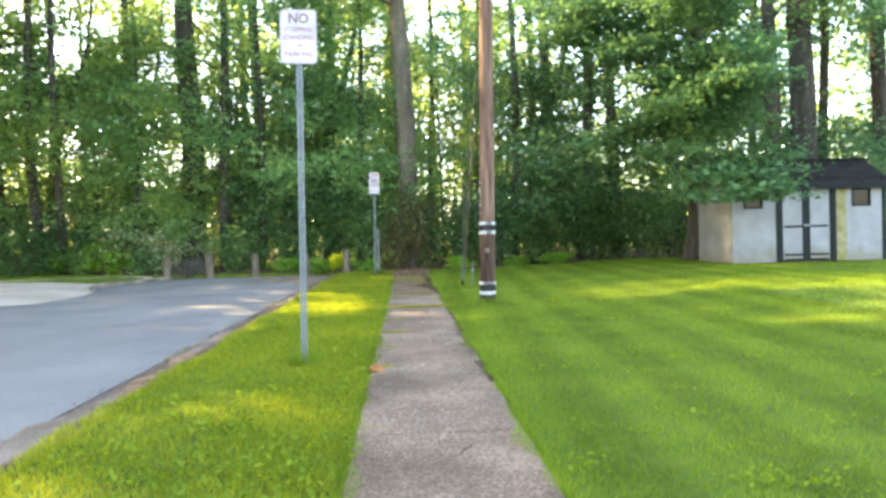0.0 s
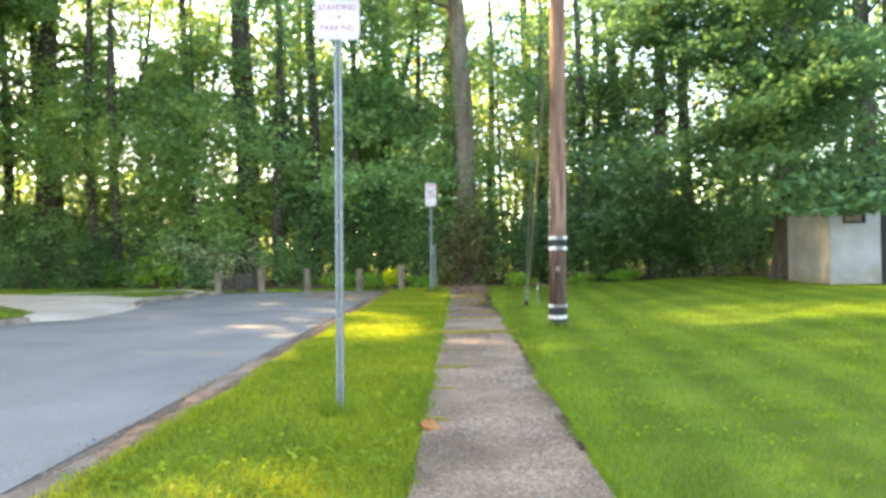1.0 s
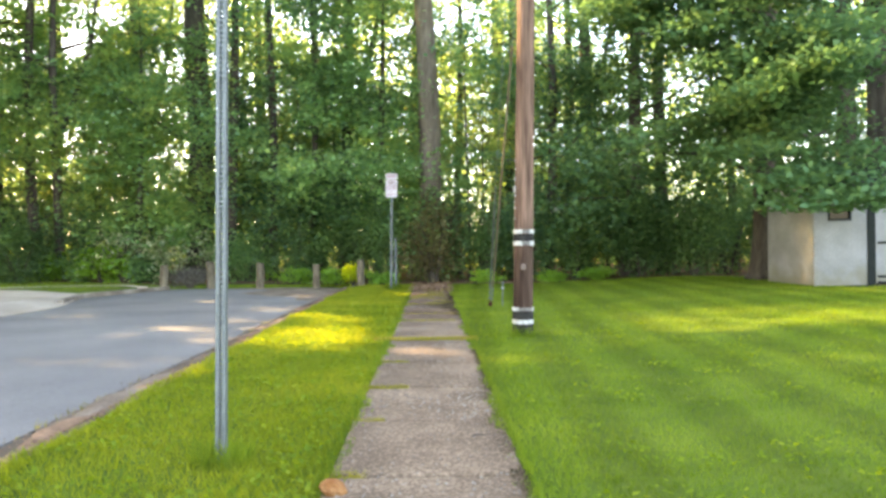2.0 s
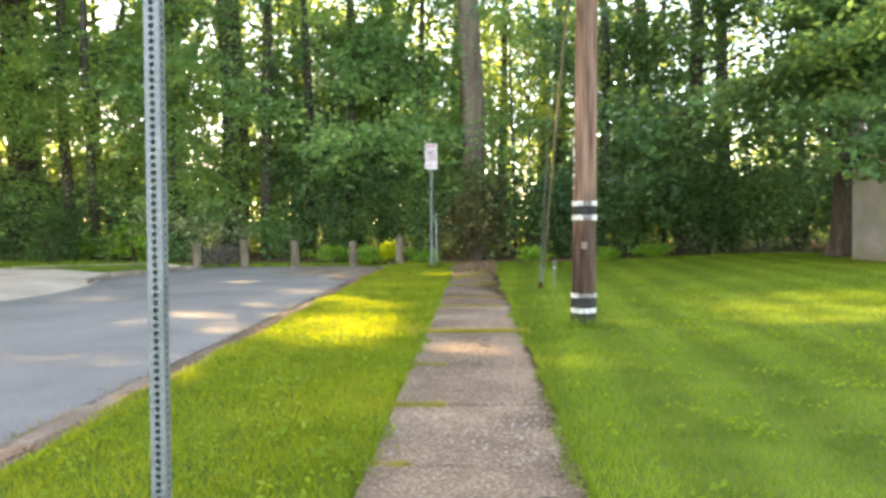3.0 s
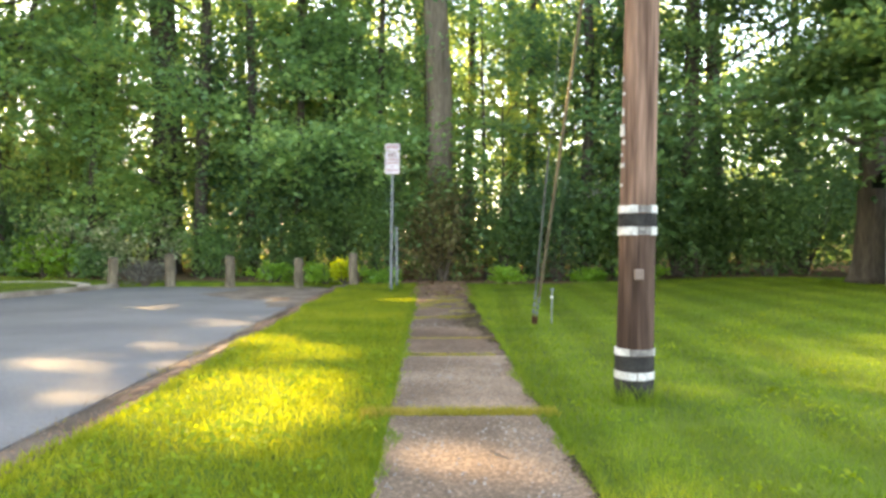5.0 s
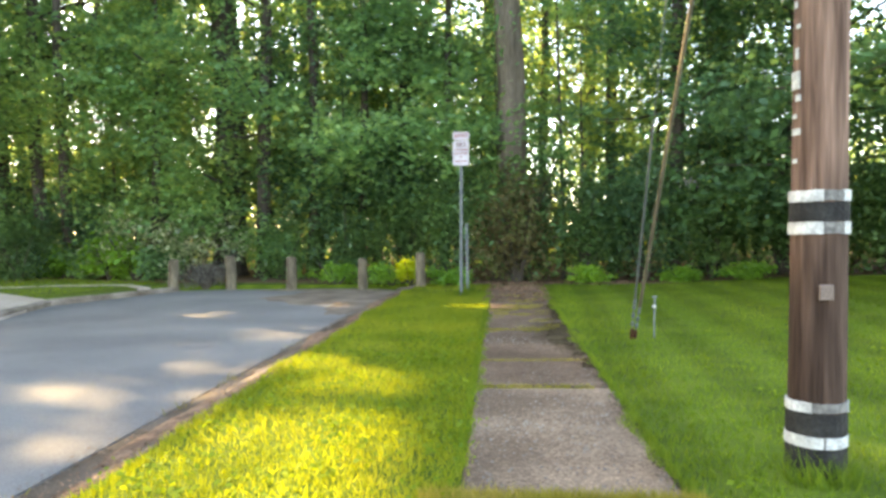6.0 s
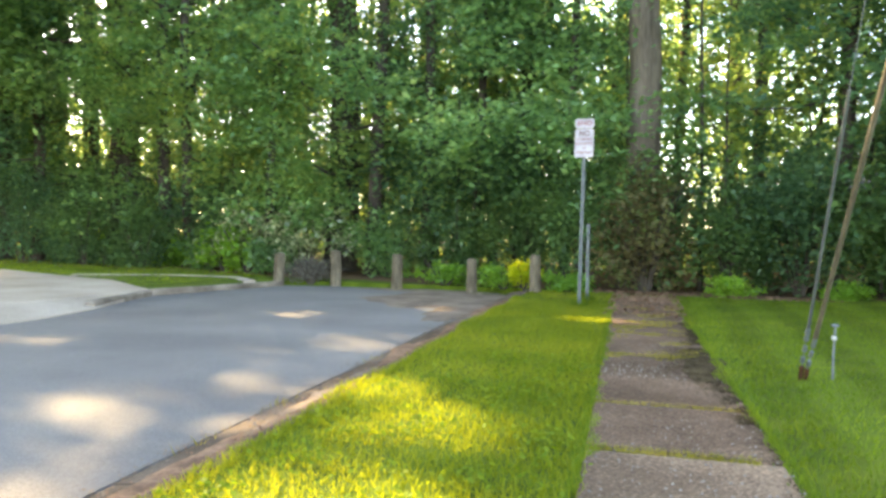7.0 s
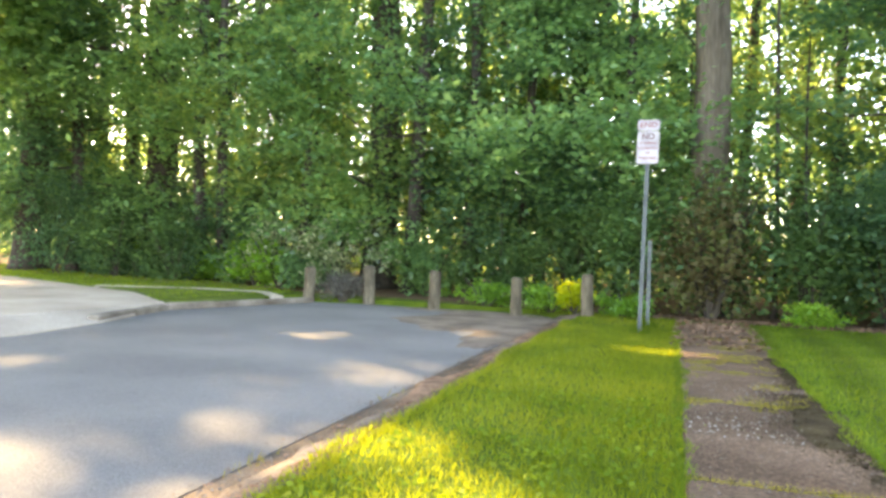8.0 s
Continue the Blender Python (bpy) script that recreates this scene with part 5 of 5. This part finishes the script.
for k in range(760):
    y = 2.8 + 13.5 * rc.uniform(0, 1) ** 1.3
    x = rc.uniform(verge_edge(y) + 0.1, walk_left(y) - 0.05) if k % 3 else rc.uniform(0.7, 5)
    m = rc.integers(8, 26)
    cc.append(np.stack([x + rc.normal(0, 0.07, m), y + rc.normal(0, 0.07, m), rise(x) + rc.uniform(0.025, 0.06, m)], 1))
tagged(part("clover", poly_mesh("clover", leaf_quads(rc, np.concatenate(cc), 0.036, 1.5), 4), M_CLOVER), "broad clover and weed leaves in the lawn", "clover", kind="stuff")

turf("edge_grass", 60000, -2.5, -1.85, 2.8, 22.6, 0.05, 0.005, M_VERGE_LIT, "ragged grass hanging over the kerb", 60, lambda x, y: (x > verge_edge(y) - 0.05 - 0.06 * np.sin(y * 2.3) * np.sin(y * 0.9 + 1)) & (x < verge_edge(y) + 0.06))
turf("edge_grass", 60000, -0.75, -0.25, 2.6, 22.0, 0.045, 0.004, M_GRASS, "ragged grass along the footpath", 61, lambda x, y: (x < walk_left(y) + 0.02 + 0.05 * np.sin(y * 3.1) * np.sin(y * 1.3) + 0.025 * np.sin(y * 11.3)) & (x > walk_left(y) - 0.05))
turf("edge_grass", 60000, 0.3, 0.7, 2.6, 22.0, 0.045, 0.004, M_GRASS, "ragged grass along the footpath", 62, lambda x, y: (x > walk_right(y) - 0.02 - 0.05 * np.sin(y * 2.7) * np.sin(y * 1.1) - 0.025 * np.sin(y * 9.7)) & (x < walk_right(y) + 0.05))
rk = np.random.default_rng(64)
yk = rk.uniform(2.8, 22.5, 9000)
xk = verge_edge(yk) - np.abs(rk.normal(0.08, 0.15, 9000)).clip(0.02, 0.44)
zk = np.interp(verge_edge(yk) - xk, [0, 0.07, 0.2, 0.46], [0.012, 0.01, -0.042, -0.076])
yc = rk.uniform(2.6, 22.5, 1700)
xc = verge_edge(yc) - 0.466 + rk.normal(0, 0.05, 1700) + 0.02 * np.sin(yc * 5.1)
tagged(part("crack_dirt", poly_mesh("crack_dirt", leaf_quads(rk, np.stack([xc, yc, np.full(1700, -0.08)], 1), 0.026, 4.0), 4), M_DIRT), "brown dirt and grit along the gutter crack", "dirt", kind="stuff")
tagged(part("gutter_litter", poly_mesh("gutter_litter", leaf_quads(rk, np.stack([xk, yk, zk + 0.004], 1), 0.024, 2.5), 4), M_LITTER), "brown leaf bits and soil lying along the gutter", "litter", kind="stuff")
xk = np.concatenate([rk.uniform(-0.7, 0.45, 1000), rk.uniform(-1.6, 5.5, 1600)])
yk = np.concatenate([rk.uniform(20.0, 24.0, 1000), np.interp(xk[1000:], [-8.5, 0.5, 4.9], [25.6, 24.4, 23.6]) + rk.normal(-0.15, 0.18, 1600)])
tagged(part("leaf_litter", poly_mesh("leaf_litter", leaf_quads(rk, np.stack([xk, yk, 0.02 + 0.03 * rk.uniform(0, 1, 2600)], 1), 0.06, 2.0), 4), M_LITTER), "brown dead leaves at the end of the footpath", "litter", kind="stuff")

# ---- small things ----
bk = thing("brick_fragment", -0.32, 6.13, 0.012, "broken orange brick fragment on the footpath edge", "brick")
bm = bmesh.new()
bmesh.ops.create_icosphere(bm, subdivisions=2, radius=0.055)
for v in bm.verts:
    v.co *= 1 + 0.5 * noise.noise(v.co * 18)
    v.co.z = max(v.co.z * 0.75, -0.02) + 0.02
    v.co.x *= 1.15
part("chunk", bm, M_BRICK, bk)
for i, (x, y, a, ln) in enumerate(((0.3, 5.5, 80, 0.14), (0.18, 10.35, 120, 0.16), (0.32, 7.0, 20, 0.1), (0.2, 3.9, 60, 0.12))):
    t = thing("twig", x, y, 0.014, "short dark fallen twig on the footpath", "twig", "twigs")
    part("stem", tube(bmesh.new(), [(0, 0, 0.004), (ln * 0.4, 0.01, 0.008), (ln, 0, 0.004)], [0.003, 0.004, 0.002], 6), M_BARK, t)
    t.matrix_basis = pose(x, y, 0.016, 0, 0, a)
# loose gravel on the slabs and in the gutter
gv = []
for k in range(6500):
    y = 2.8 + 15 * rc.uniform(0, 1) ** 1.2
    if k % 6:
        x = rc.uniform(walk_left(y), walk_right(y))
        z = 0.012
    else:
        y = rc.choice([rc.uniform(3, 6.5), rc.uniform(7.8, 9), rc.uniform(13.5, 15)])
        x, z = verge_edge(y) + rc.uniform(-0.4, -0.1), -0.06
    s = 0.003 + 0.009 * rc.uniform(0, 1) ** 2
    o = np.array([x, y, z])
    p = [o + s * np.array(d) for d in ((1, 0, 0), (-0.5, 0.9, 0), (-0.6, -0.8, 0), (0, 0, 0.9))]
    gv += [p[0], p[1], p[3], p[1], p[2], p[3], p[2], p[0], p[3]]
tagged(part("gravel", poly_mesh("gravel", gv, 3), M_PEBBLE), "loose pale gravel on the slabs and in the gutter", "gravel", kind="stuff")
